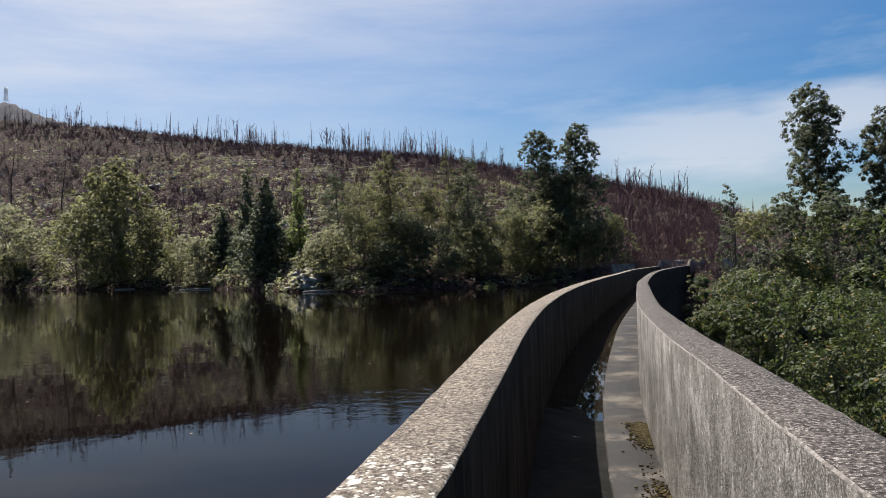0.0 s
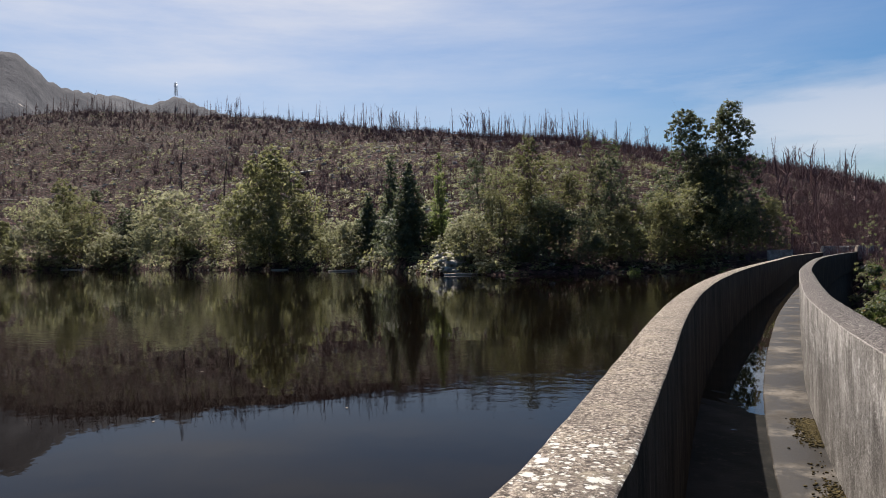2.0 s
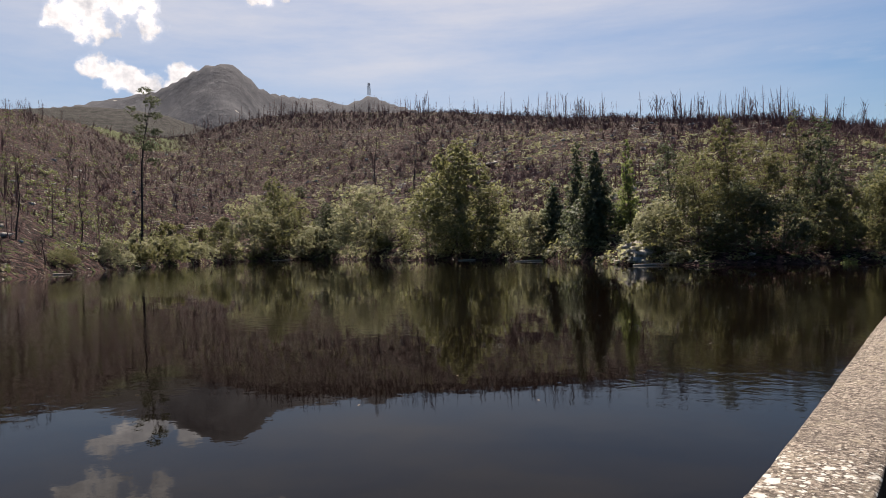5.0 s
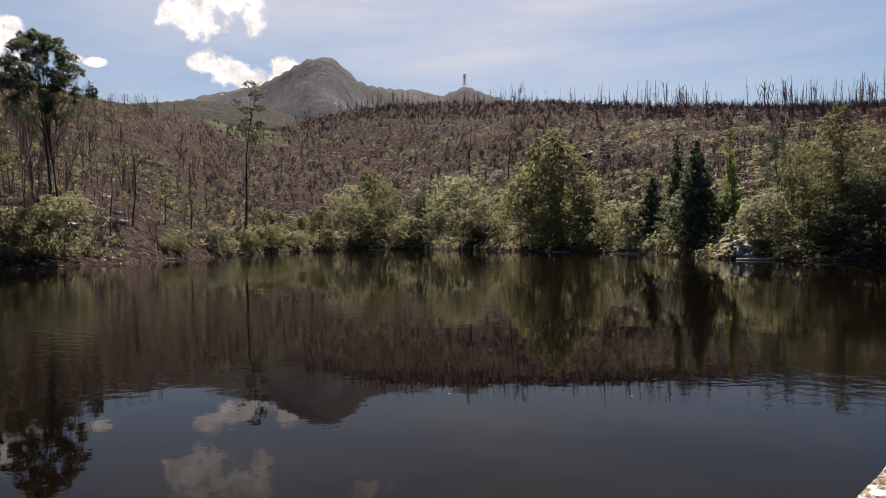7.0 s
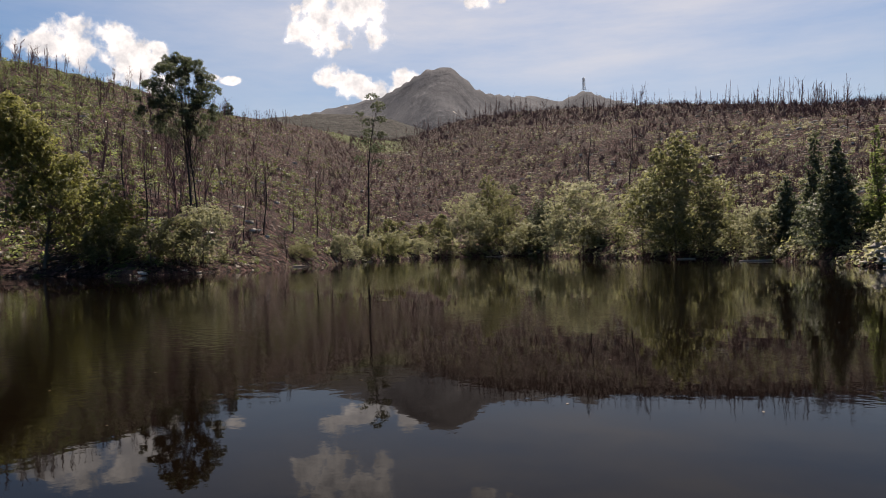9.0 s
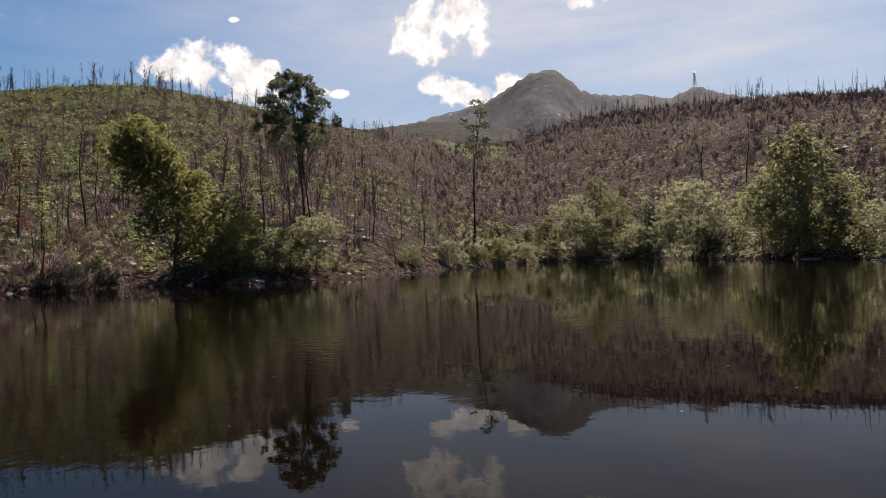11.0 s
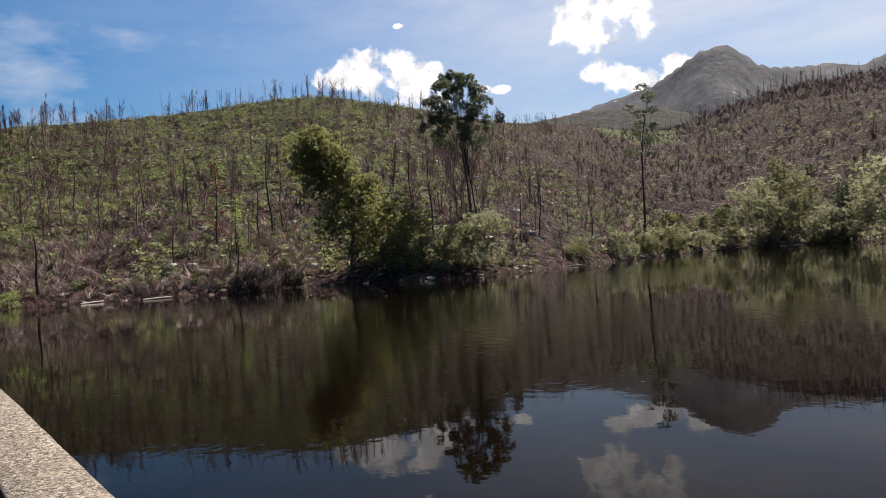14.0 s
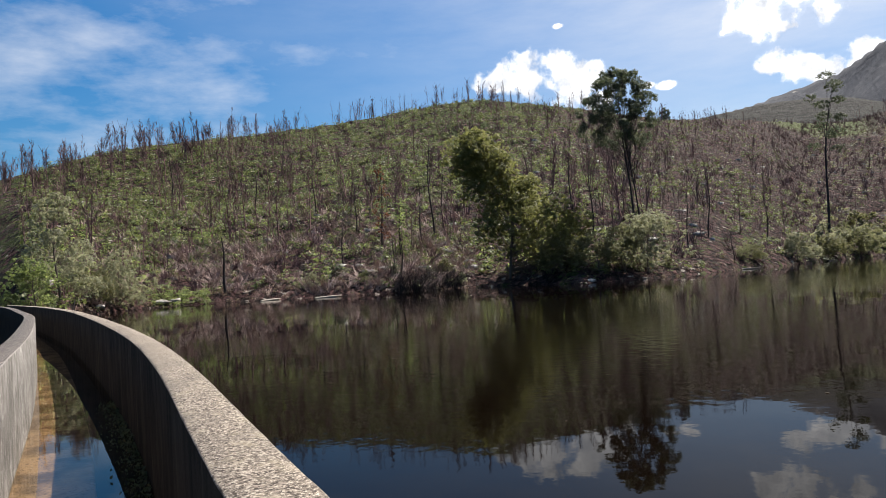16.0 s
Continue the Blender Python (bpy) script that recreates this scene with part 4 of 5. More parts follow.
def tree(name, label, category, at, h, w, shape, leaf_mat, seed, n=5000, leaf=0.22, trunk=None, slim=0.55, group="", bark=None, turn=None, lean=(0.0, 0.0), stems=1):
    g = np.random.default_rng(seed)
    lobes = SHAPES[shape](g, h, w)
    root = thing(name, (at[0], at[1], at[2] - 0.15), label, category, group)
    root.rotation_euler = (0, 0, turn if turn is not None else 0.0)
    r0 = trunk or 0.008 * h + 0.04
    ts = np.linspace(0, 1, 8)
    pieces = []
    for s in range(stems):
        off = (0.85, 0.3) if s else (0, 0)
        path = np.stack([off[0] * (1 - 0.6 * ts) + lean[0] * h * ts + 0.02 * h * np.sin(ts * 5 + seed), off[1] + lean[1] * h * ts + 0.015 * h * np.cos(ts * 4 + seed), ts * h * ({"mound": 0.74, "bush": 0.72}.get(shape, 0.93) - 0.08 * s)], -1)
        pieces.append(tube(path, r0 * (1 - 0.88 * ts) * (1 - 0.25 * s), 7))
    limbs = []
    for lx, ly, lz, rad, rz in lobes:
        base = max(0.05, lz / h - 0.16)
        a = np.array([np.interp(base, ts, path[:, c]) for c in range(3)])
        b = np.array([lx, ly, lz]) + np.array([lean[0] * h * lz / h, lean[1] * h * lz / h, 0])
        mid = (a + b) / 2 + np.array([0, 0, -0.06 * np.linalg.norm(b - a)])
        rr = r0 * 0.26 * (1 - 0.6 * base)
        limb = [tube([a, mid, b], [rr, rr * 0.6, rr * 0.15], 4)]
        for _ in range(3):
            e = b + g.normal(size=3) * rad * 0.6
            limb.append(tube([mid * 0.4 + b * 0.6, e], [rr * 0.4, rr * 0.08], 3))
        limbs.append(limb)
    split = shape in ("gum", "crown", "burnt", "twin")  # trees whose limbs show
    if not split:
        pieces += [piece for limb in limbs for piece in limb]
    stem = part("trunk", quad_mesh("trunk", *join(pieces), bark or BARK, smooth=True), root)
    for limb in limbs if split else ():
        part("limb", quad_mesh("limb", *join(limb), bark or BARK, smooth=True), stem)
    if leaf is None:  # leaves large enough to close the crown as far as its kind does
        area = sum(3.14 * a * b for _, _, _, a, b in lobes) * 0.45
        leaf = min(0.0037 * math.hypot(at[0], at[1]), math.sqrt(FILL[shape] * area / (n * slim * 0.5)))
    shifted = [(lx + lean[0] * lz, ly + lean[1] * lz, lz, a, b) for lx, ly, lz, a, b in lobes]
    part("crown", quad_mesh("crown", *crown_arrays(g, shifted, n, leaf, slim), LEAF[leaf_mat]), root)
    return root


def shore_tree(az, dr, slope, wdeg, shape, leaf_mat, label, category, seed, name="tree", **kw):
    """A tree dr metres behind the waterline on a heading, as high as the slope of its top from the eye says."""
    r = float(shore_r(np.array(float(az)))) + dr
    at = spot(az, r)
    h = EYE + r * slope - at[2]
    return tree(name, label, category, at, max(h, 1.0), 2 * r * math.tan(radians(wdeg / 2)) * 1.12, shape, leaf_mat, seed, **kw)


OLIVE, SILVER = "olive-green leafy shrub at the edge of the lake", "silvery green leafy shrub leaning over the water"
DARK, YELLOW = "dark green shrub at the edge of the lake", "yellow-green shrub on the lake shore"
PLAN = [
    (54.6, 2, 0.026, 4.2, "bush", "olive", OLIVE, "shrub"),
    (52.6, 3, 0.018, 3.2, "bush", "silver", SILVER, "shrub"),
    (47.7, 2, 0.091, 5.2, "bush", "silver", SILVER, "shrub"),
    (44.7, 6, 0.098, 4.2, "bush", "olive", OLIVE, "shrub"),
    (46.0, 12, 0.112, 3.4, "tall", "olive", "slender olive-green tree behind the shore", "tree"),
    (50.4, 3, 0.050, 3.2, "open", "olive", OLIVE, "shrub"),
    (42.4, 1, 0.038, 4.0, "bush", "silver", SILVER, "shrub"),
    (41.2, 12, 0.070, 3.0, "tall", "dark", "dark slender tree behind the shore", "tree"),
    (37.6, 2, 0.107, 7.2, "bush", "silver", "large round silvery shrub leaning over the water", "shrub"),
    (29.9, 3, 0.161, 7.4, "tall", "olive", "spreading olive-green tree on the lake shore", "tree"),
    (32.6, 2, 0.108, 4.6, "bush", "olive", OLIVE, "shrub"),
    (27.2, 4, 0.098, 4.0, "open", "yellow", YELLOW, "shrub"),
    (25.6, 2, 0.050, 3.4, "bush", "olive", OLIVE, "shrub"),
    (23.3, 2, 0.055, 5.6, "bush", "silver", SILVER, "shrub"),
    (21.4, 8, 0.103, 2.9, "cone", "bluish", "small dark conifer behind the shore", "conifer"),
    (19.3, 7, 0.173, 3.2, "cone", "bluish", "dark narrow conifer on the lake shore", "conifer"),
    (17.8, 6, 0.147, 4.8, "cone", "bluish", "dark pointed conifer on the lake shore", "conifer"),
    (15.0, 12, 0.164, 2.3, "cone", "bright", "young light green pine", "conifer"),
    (11.6, 9, 0.160, 4.2, "open", "bluish", "blue-green young pine behind the shore", "conifer"),
    (9.5, 5, 0.141, 5.4, "bush", "olive", "round olive-green tree on the lake shore", "tree"),
    (12.2, 3, 0.075, 4.8, "bush", "silver", SILVER, "shrub"),
    (7.1, 6, 0.188, 4.4, "tall", "yellow", "tall yellow-green tree on the lake shore", "tree"),
    (4.5, 5, 0.160, 5.0, "bush", "yellow", "round yellow-green tree on the lake shore", "tree"),
    (6.4, 2, 0.090, 5.6, "bush", "dark", DARK, "shrub"),
    (1.8, 7, 0.192, 2.3, "tall", "yellow", "tall thin yellow-green tree on the lake shore", "tree"),
    (0.0, 6, 0.177, 3.8, "tall", "dark", "dark olive tree on the lake shore", "tree"),
    (-1.8, 3, 0.085, 5.4, "bush", "olive", OLIVE, "shrub"),
    (2.8, 2, 0.072, 5.2, "bush", "dark", DARK, "shrub"),
    (-4.4, 3, 0.095, 4.0, "bush", "olive", OLIVE, "shrub"),
    (-6.7, 6, 0.216, 7.0, "gum", "dark", "tall dark gum tree with an open crown", "tree"),
    (-10.0, 6, 0.222, 7.0, "gum", "dark", "tall dark gum tree with an open crown", "tree"),
    (-8.2, 4, 0.125, 6.6, "tall", "olive", "olive-green tree under the tall gum trees", "tree"),
    (-12.6, 8, 0.075, 4.4, "bush", "olive", OLIVE, "shrub"),
    (70.6, 1, 0.074, 6.0, "bush", "silver", SILVER, "shrub"),
    (72.6, 2, 0.062, 3.6, "bush", "olive", OLIVE, "shrub"),
    (74.8, 2, 0.054, 4.2, "bush", "olive", OLIVE, "shrub"),
    (78.0, 2, 0.050, 4.4, "bush", "yellow", YELLOW, "shrub"),
    (59.0, 1, 0.026, 3.2, "open", "silver", SILVER, "shrub"),
    (56.6, 2, 0.020, 3.2, "bush", "yellow", YELLOW, "shrub"),
    (62.4, 4, 0.014, 2.4, "bush", "olive", OLIVE, "shrub"),
    (121.5, 3, 0.150, 6.0, "open", "silver", "pale thin-leaved tree beside the lake", "tree"),
    (116.9, 1, 0.062, 4.6, "bush", "silver", SILVER, "shrub"),
    (123.2, 1, 0.056, 4.4, "bush", "bright", "bright green shrub beside the dam", "shrub"),
    (119.2, 2, 0.045, 3.6, "bush", "yellow", YELLOW, "shrub"),
]
for seed, (az, dr, slope, wdeg, shape, lm, label, cat) in enumerate(PLAN):
    big = slope * wdeg
    shore_tree(az, dr, slope, wdeg, shape, lm, label, cat, 100 + seed, name="shrub" if cat == "shrub" else ("conifer" if cat == "conifer" else "tree"),
               n=34000 if "gum" in label else int(8000 + 12000 * min(1.0, big / 0.8)), leaf=0.23 if "gum" in label else None, group="trees and shrubs on the shore", turn=seed * 1.3)

shore_tree(82.6, 1, 0.235, 10.4, "twin", "deep", "large leaning olive-green tree over the water", "tree", 301, n=66000, leaf=0.29, turn=radians(76.6))
shore_tree(71.9, 9, 0.302, 6.5, "crown", "needle", "tall pine with two bare trunks and a high crown", "pine tree", 302, name="pine_tree", n=64000, leaf=0.29, slim=0.20, trunk=0.20, stems=2, bark=CHARRED, turn=radians(67.5))
shore_tree(57.0, 12, 0.254, 3.6, "burnt", "needle", "tall scorched pine with thin foliage", "pine tree", 303, name="pine_tree", n=9000, leaf=None, slim=0.3, trunk=0.30, bark=CHARRED, lean=(0.10, 0.0), turn=radians(55.8))
shore_tree(92.6, 12, 0.126, 1.7, "cone", "bright", "small green pine on a charred trunk", "conifer", 304, name="conifer", n=1600, leaf=0.22, bark=CHARRED)
shore_tree(94.2, 16, 0.180, 2.3, "open", "red", "scorched tree with rust-red leaves", "tree", 305, n=1500, leaf=0.22, bark=CHARRED)

# a small dark pine on the saddle of the ridge
sx_, sy_, sz_ = spot(68.4, 300.0)
tree("conifer", "small dark pine on the saddle of the far ridge", "conifer", (sx_, sy_, sz_), 6.5, 5.0, "bush", "needle", 306, n=2500, leaf=0.5, bark=CHARRED)

# trees below the dam, their crowns level with the parapet
VALLEY = [
    (-31.5, 10.5, 0.055, 25.0, "mound", "near", "dense green shrub below the dam wall", "shrub", 46000, 0.066),
    (-24.9, 13.5, 0.055, 14.0, "mound", "near", "dense green shrub below the dam wall", "shrub", 34000, 0.072),
    (-41.0, 9.0, 0.010, 26.0, "mound", "near", "dense green shrub below the dam wall", "shrub", 20000, 0.095),
    (-25.9, 17.0, 0.114, 10.0, "mound", "olive", "leafy olive-green tree below the dam", "tree", 26000, 0.085),
    (-31.0, 17.0, 0.125, 11.0, "mound", "near", "leafy tree below the dam", "tree", 22000, 0.09),
    (-22.9, 30.0, 0.125, 4.6, "tall", "dark", "dark green tree below the dam", "tree", 12000, None),
    (-20.6, 40.0, 0.055, 3.4, "bush", "olive", "olive-green shrub beside the end of the dam", "shrub", 8000, None),
    (-29.6, 40.0, 0.254, 11.5, "gum", "dark", "tall open-crowned gum tree below the dam", "tree", 42000, 0.20),
    (-34.6, 38.0, 0.212, 9.0, "gum", "dark", "tall narrow gum tree below the dam", "tree", 30000, 0.20),
    (-21.3, 20.0, 0.040, 5.2, "mound", "near", "dense green shrub below the dam wall", "shrub", 12000, 0.12),
    (-25.0, 27.0, 0.100, 8.0, "bush", "dark", "dark green shrubby tree below the dam", "tree", 12000, 0.14),
    (-30.5, 28.0, 0.110, 9.0, "bush", "near", "leafy tree below the dam", "tree", 12000, 0.14),
    (-35.5, 26.0, 0.100, 9.0, "bush", "dark", "dark green shrubby tree below the dam", "tree", 9000, 0.15),
    (-27.4, 22.0, 0.118, 8.0, "mound", "dark", "dark leafy tree below the dam", "tree", 16000, 0.12),
    (-32.0, 22.5, 0.128, 9.0, "mound", "dark", "dark leafy tree below the dam", "tree", 16000, 0.12),
    (-37.0, 15.0, 0.13, 12.0, "mound", "near", "leafy tree below the dam", "tree", 12000, 0.13),
]
for seed, (az, r, slope, wdeg, shape, lm, label, cat, n, leaf) in enumerate(VALLEY):
    at = spot(az, r)
    h = EYE + r * slope - at[2]
    tree("shrub" if cat == "shrub" else "tree", label, cat, at, h, 2 * r * math.tan(radians(wdeg / 2)), shape, lm, 400 + seed, n=n, leaf=leaf, slim=0.42, group="trees below the dam", turn=seed * 0.9)

# ---- burnt woods, undergrowth, logs and rocks ----


def hill_points(n, az0, az1, s0, s1, g, power=1.0):
    """Points on the slopes: headings evenly, s from the waterline (0) to the ridge (1)."""
    az = g.uniform(az0, az1, n)
    s = s0 + (s1 - s0) * g.uniform(0, 1, n) ** power
    rs, rr = shore_r(az), soft_interp(az, RIDGE[:, 0], RIDGE[:, 1])
    r = rs + s * (rr - rs)
    x, y = place(az, r)
    return np.stack([x, y, height(x, y) - 0.1], -1), az, s


def dead_tree(g, h=1.0, limbs=12, sides=4, thick=0.014):
    ts = np.linspace(0, 1, 5)
    path = np.stack([0.03 * np.sin(ts * 4 + g.uniform(0, 6)) * ts, 0.03 * np.cos(ts * 3 + g.uniform(0, 6)) * ts, ts], -1) * h
    stem, pieces = [tube(path, thick * h * (1 - 0.85 * ts), sides)], []
    for i in range(limbs):
        t = g.uniform(0.30, 0.97)
        a = g.uniform(0, 6.28)
        ln = h * g.uniform(0.10, 0.24) * (1.25 - t)
        b = np.array([np.interp(t, ts, path[:, c]) for c in range(3)])
        e = b + np.array([math.cos(a), math.sin(a), g.uniform(0.5, 1.5)]) * ln
        pieces.append([tube([b, e], [thick * h * 0.36, thick * h * 0.10], 3)])
    return join(stem), pieces


def blade(b, e, w0, w1, a):
    """A split stick: one narrow tapering face."""
    side = np.array([math.cos(a), math.sin(a), 0.0])
    return np.array([b - side * w0, b + side * w0, e + side * w1, e - side * w1]), np.array([[0, 1, 2, 3]])


def twig_bush(g, n=13, thick=0.034):
    pieces = []
    for _ in range(n):
        a, out = g.uniform(0, 6.28), g.uniform(0.10, 0.65)
        b = np.array([g.normal(0, 0.16), g.normal(0, 0.16), 0.0])
        e = b + np.array([math.cos(a) * out, math.sin(a) * out, g.uniform(0.5, 1.25)])
        pieces.append(blade(b, e, thick, thick * 0.35, g.uniform(0, 6.28)))
    return join(pieces)


def tuft(g, n=20):
    a = g.uniform(0, 6.28, n)
    c = np.stack([np.cos(a) * g.uniform(0.05, 0.5, n), np.sin(a) * g.uniform(0.05, 0.5, n), g.uniform(0.05, 0.55, n)], -1)
    out = np.stack([c[:, 0], c[:, 1], c[:, 2] * 0.5 + 0.35], -1) + g.normal(0, 0.22, (n, 3))
    return leaves(c, 0.25, g, 0.6, 0.5, out)


def boulder(g):
    v, q = boxy(-1, 1, -1, 1, -0.6, 0.8)
    # split each face once, then round and roughen
    vs, qs, seen = list(map(tuple, v)), [], {}

    def mid(*ids):
        key = tuple(sorted(ids))
        if key not in seen:
            seen[key] = len(vs)
            vs.append(tuple(np.mean([vs[i] for i in ids], axis=0)))
        return seen[key]

    for a, b, c, d in q:
        m = mid(a, b, c, d)
        ab, bc, cd, da = mid(a, b), mid(b, c), mid(c, d), mid(d, a)
        qs += [(a, ab, m, da), (ab, b, bc, m), (m, bc, c, cd), (da, m, cd, d)]
    p = np.array(vs)
    p = p / np.linalg.norm(p, axis=1, keepdims=True) ** 0.75
    p *= 1 + g.normal(0, 0.16, (len(p), 1))
    return p * [1, 0.75, 0.6], np.array(qs)


def stuff(name, protos, places, scales, mat, label, category, g, tilt=0.08):
    k = g.integers(0, len(protos), len(places))
    out = []
    for i, p in enumerate(protos):
        sel = k == i
        if sel.any():
            out.append(scatter(p, places[sel], g.uniform(0, 6.28, sel.sum()), scales[sel], g.normal(0, tilt, (sel.sum(), 2))))
    return tagged(new(name, quad_mesh(name, *join(out), mat)), label, category, kind="stuff")


def fan_tree(g, stems=3, twigs=12):
    """A burnt shrubby tree: several stems from one foot, each with fine upright twigs."""
    stem, pieces = [], []
    for _ in range(stems):
        a, out = g.uniform(0, 6.28), g.uniform(0.05, 0.32)
        tip = np.array([math.cos(a) * out, math.sin(a) * out, g.uniform(0.65, 1.0)])
        bend = tip * 0.5 + [math.cos(a) * out * 0.15, math.sin(a) * out * 0.15, 0]
        stem.append(tube([(0, 0, 0), bend, tip], [0.011, 0.008, 0.003], 3))
        pieces.append([])
        for _ in range(twigs):
            t = g.uniform(0.35, 0.95)
            b = tip * t
            e = b + np.array([g.normal(0, 0.09), g.normal(0, 0.09), g.uniform(0.08, 0.26)])
            pieces[-1].append(blade(b, e, 0.0075, 0.003, g.uniform(0, 6.28)))
    return join(stem), pieces


def bare_tree(g, limbs=9, twigs=7, stems=1):
    """A burnt tree with a narrow crown: a trunk, rising limbs and a haze of fine twigs."""
    stem, pieces = [], []
    for s in range(stems):
        dx, dy = (g.normal(0, 0.05), g.normal(0, 0.05)) if stems > 1 else (0.0, 0.0)
        ts = np.linspace(0, 1, 4)
        path = np.stack([dx * ts + 0.015 * np.sin(ts * 5 + g.uniform(0, 6)), dy * ts + 0.015 * np.cos(ts * 4 + g.uniform(0, 6)), ts * g.uniform(0.85, 1.0)], -1)
        stem.append(tube(path, 0.012 * (1 - 0.85 * ts) / stems**0.5, 3))
        for i in range(limbs):
            t = 0.30 + 0.65 * (i + g.uniform(0, 1)) / limbs
            b = np.array([np.interp(t, ts, path[:, c]) for c in range(3)])
            a, ln = i * 2.4 + g.uniform(-0.5, 0.5), 0.30 * (1.12 - t) * g.uniform(0.6, 1.2)
            e = b + np.array([math.cos(a) * 0.55, math.sin(a) * 0.55, 0.85]) * ln
            pieces.append([tube([b, e], [0.0045, 0.0016], 3)])
            for _ in range(twigs):
                f = b + (e - b) * g.uniform(0.3, 1.0)
                pieces[-1].append(blade(f, f + np.array([g.normal(0, 0.028), g.normal(0, 0.028), g.uniform(0.02, 0.085)]), 0.0030, 0.0013, g.uniform(0, 6.28)))
    return join(stem), pieces


def spire_tree(g):
    """A burnt pine: one straight stem with many short level branches in whorls."""
    stem, pieces = [tube([(0, 0, 0), (0.01, 0, 0.5), (0, 0.01, 1.0)], [0.014, 0.010, 0.003], 3)], []
    for i in range(44):
        t = 0.24 + 0.74 * i / 43
        a, ln = i * 2.4 + g.uniform(-0.4, 0.4), 0.19 * (1.06 - t) * g.uniform(0.5, 1.3)
        if i % 6 == 0:
            pieces.append([])
        pieces[-1].append(blade(np.array([0, 0, t]), np.array([math.cos(a) * ln, math.sin(a) * ln, t + ln * g.uniform(0.0, 0.6)]), 0.010, 0.004, g.uniform(0, 6.28)))
    return join(stem), pieces


def burnt_trees(protos, places, scales, mat, label, group, count, g):
    """The first count as trees of their own that share their meshes; the rest joined."""
    meshes = [(quad_mesh("trunk", *p[0], mat), quad_mesh("twig_spray", *join([piece for limb in p[1] for piece in limb]), mat)) for p in protos]
    for i in range(min(count, len(places))):
        root = thing("burnt_tree", places[i], label, "dead tree", group)
        root.rotation_euler, root.scale = (g.normal(0, 0.04), g.normal(0, 0.04), g.uniform(0, 6.28)), (scales[i],) * 3
        trunk_mesh, twig_mesh = meshes[int(g.integers(0, len(meshes)))]
        part("trunk", trunk_mesh, root)
        tagged(part("twig_spray", twig_mesh, root), kind="stuff")
    if len(places) > count:
        stuff("burnt_wood", [join([p[0]] + [piece for limb in p[1] for piece in limb]) for p in protos], places[count:], scales[count:], mat, label.replace("tree", "trees", 1), "burnt trees", g, 0.06)


def patchy(pts, scale, cut, g, off=0.0):
    """Keeps points in drifts, so that they stand in loose groups."""
    return wave(pts[:, 0], pts[:, 1], scale, off) + g.normal(0, 0.35, len(pts)) > cut


g = np.random.default_rng(21)
DEAD = [dead_tree(g, 1.0, int(g.integers(7, 15)), thick=0.009, sides=3) for _ in range(6)]
FANS = [fan_tree(g) for _ in range(3)] + [bare_tree(g, 7, 5) for _ in range(3)]
SPIRES = [spire_tree(g) for _ in range(5)]
TWIGS = [twig_bush(g) for _ in range(6)]
FINE_TWIGS = [twig_bush(g, 24, 0.013) for _ in range(6)]
TUFTS = [tuft(g) for _ in range(6)]


def tall_mix(n, low, high):
    return low + (high - low) * g.uniform(0, 1, n) ** 2.2


p1, a1, s1 = hill_points(1350, -26, 54, 0.93, 1.01, g)
keep = patchy(p1, 9, -0.25, g)
p1, a1 = p1[keep], a1[keep]
burnt_trees(FANS[:2] + SPIRES * 3 + DEAD, p1, tall_mix(len(p1), 2.4, 12.0) * np.interp(a1, (-12, 4), (0.40, 1.0)), TWIG, "thin charred dead tree on the ridge of the burnt hill", "dead trees along the ridge", 60, g)
p2, a2, s2 = hill_points(2200, -20, 56, 0.10, 0.95, g, 0.7)
p2 = p2[patchy(p2, 16, -0.15, g, 3.0)]
burnt_trees(FANS + DEAD + SPIRES, p2, tall_mix(len(p2), 2.0, 9.5), TWIG, "thin charred dead tree on the burnt hill", "dead trees on the burnt hill", 20, g)
p3, a3, s3 = hill_points(800, 64, 124, 0.90, 1.01, g)
p3 = p3[patchy(p3, 7, -0.05, g) & ((a3 < 98) | (g.uniform(0, 1, len(a3)) < 0.35))]
p4, a4, s4 = hill_points(700, 58, 124, 0.06, 0.95, g)
p4b, _, _ = hill_points(650, 54, 84, 0.05, 0.95, g)
p34 = np.vstack([p3, p4, p4b])[g.permutation(len(p3) + len(p4) + len(p4b))]
burnt_trees(FANS + FANS + DEAD, p34, tall_mix(len(p34), 1.6, 9.5), TWIG, "charred dead tree standing over green regrowth", "dead trees on the green hill", 90, g)
p4d, _, _ = hill_points(150, 66, 124, 0.10, 0.92, g)
burnt_trees([bare_tree(g, 12, 9) for _ in range(4)] + [bare_tree(g, 9, 8, 2) for _ in range(3)], p4d, tall_mix(len(p4d), 6.0, 15.0), TWIG, "tall leafless burnt tree with fine brown twigs", "tall dead trees on the green hill", 40, g)
p4c, _, _ = hill_points(85, 102, 126, 0.72, 1.0, g)
burnt_trees([bare_tree(g, 13, 11, 1 + i % 2) for i in range(6)] + [fan_tree(g, 4, 24) for _ in range(2)], p4c, g.uniform(4.0, 10.5, len(p4c)), TWIG, "leafless burnt tree on the crest above the dam", "dead trees on the crest", 50, g)
pb, _, _ = hill_points(330, -22, -9, 0.02, 0.6, g)
pb2, _, _ = hill_points(80, -6, 14, 0.05, 0.4, g)
pb = np.vstack([pb, pb2])
burnt_trees([bare_tree(g, 9, 7, 2) for _ in range(4)], pb, g.uniform(1.4, 4.2, len(pb)), TWIG, "leafless reddish brown burnt tree near the dam", "burnt shrubs by the dam", 40, g)

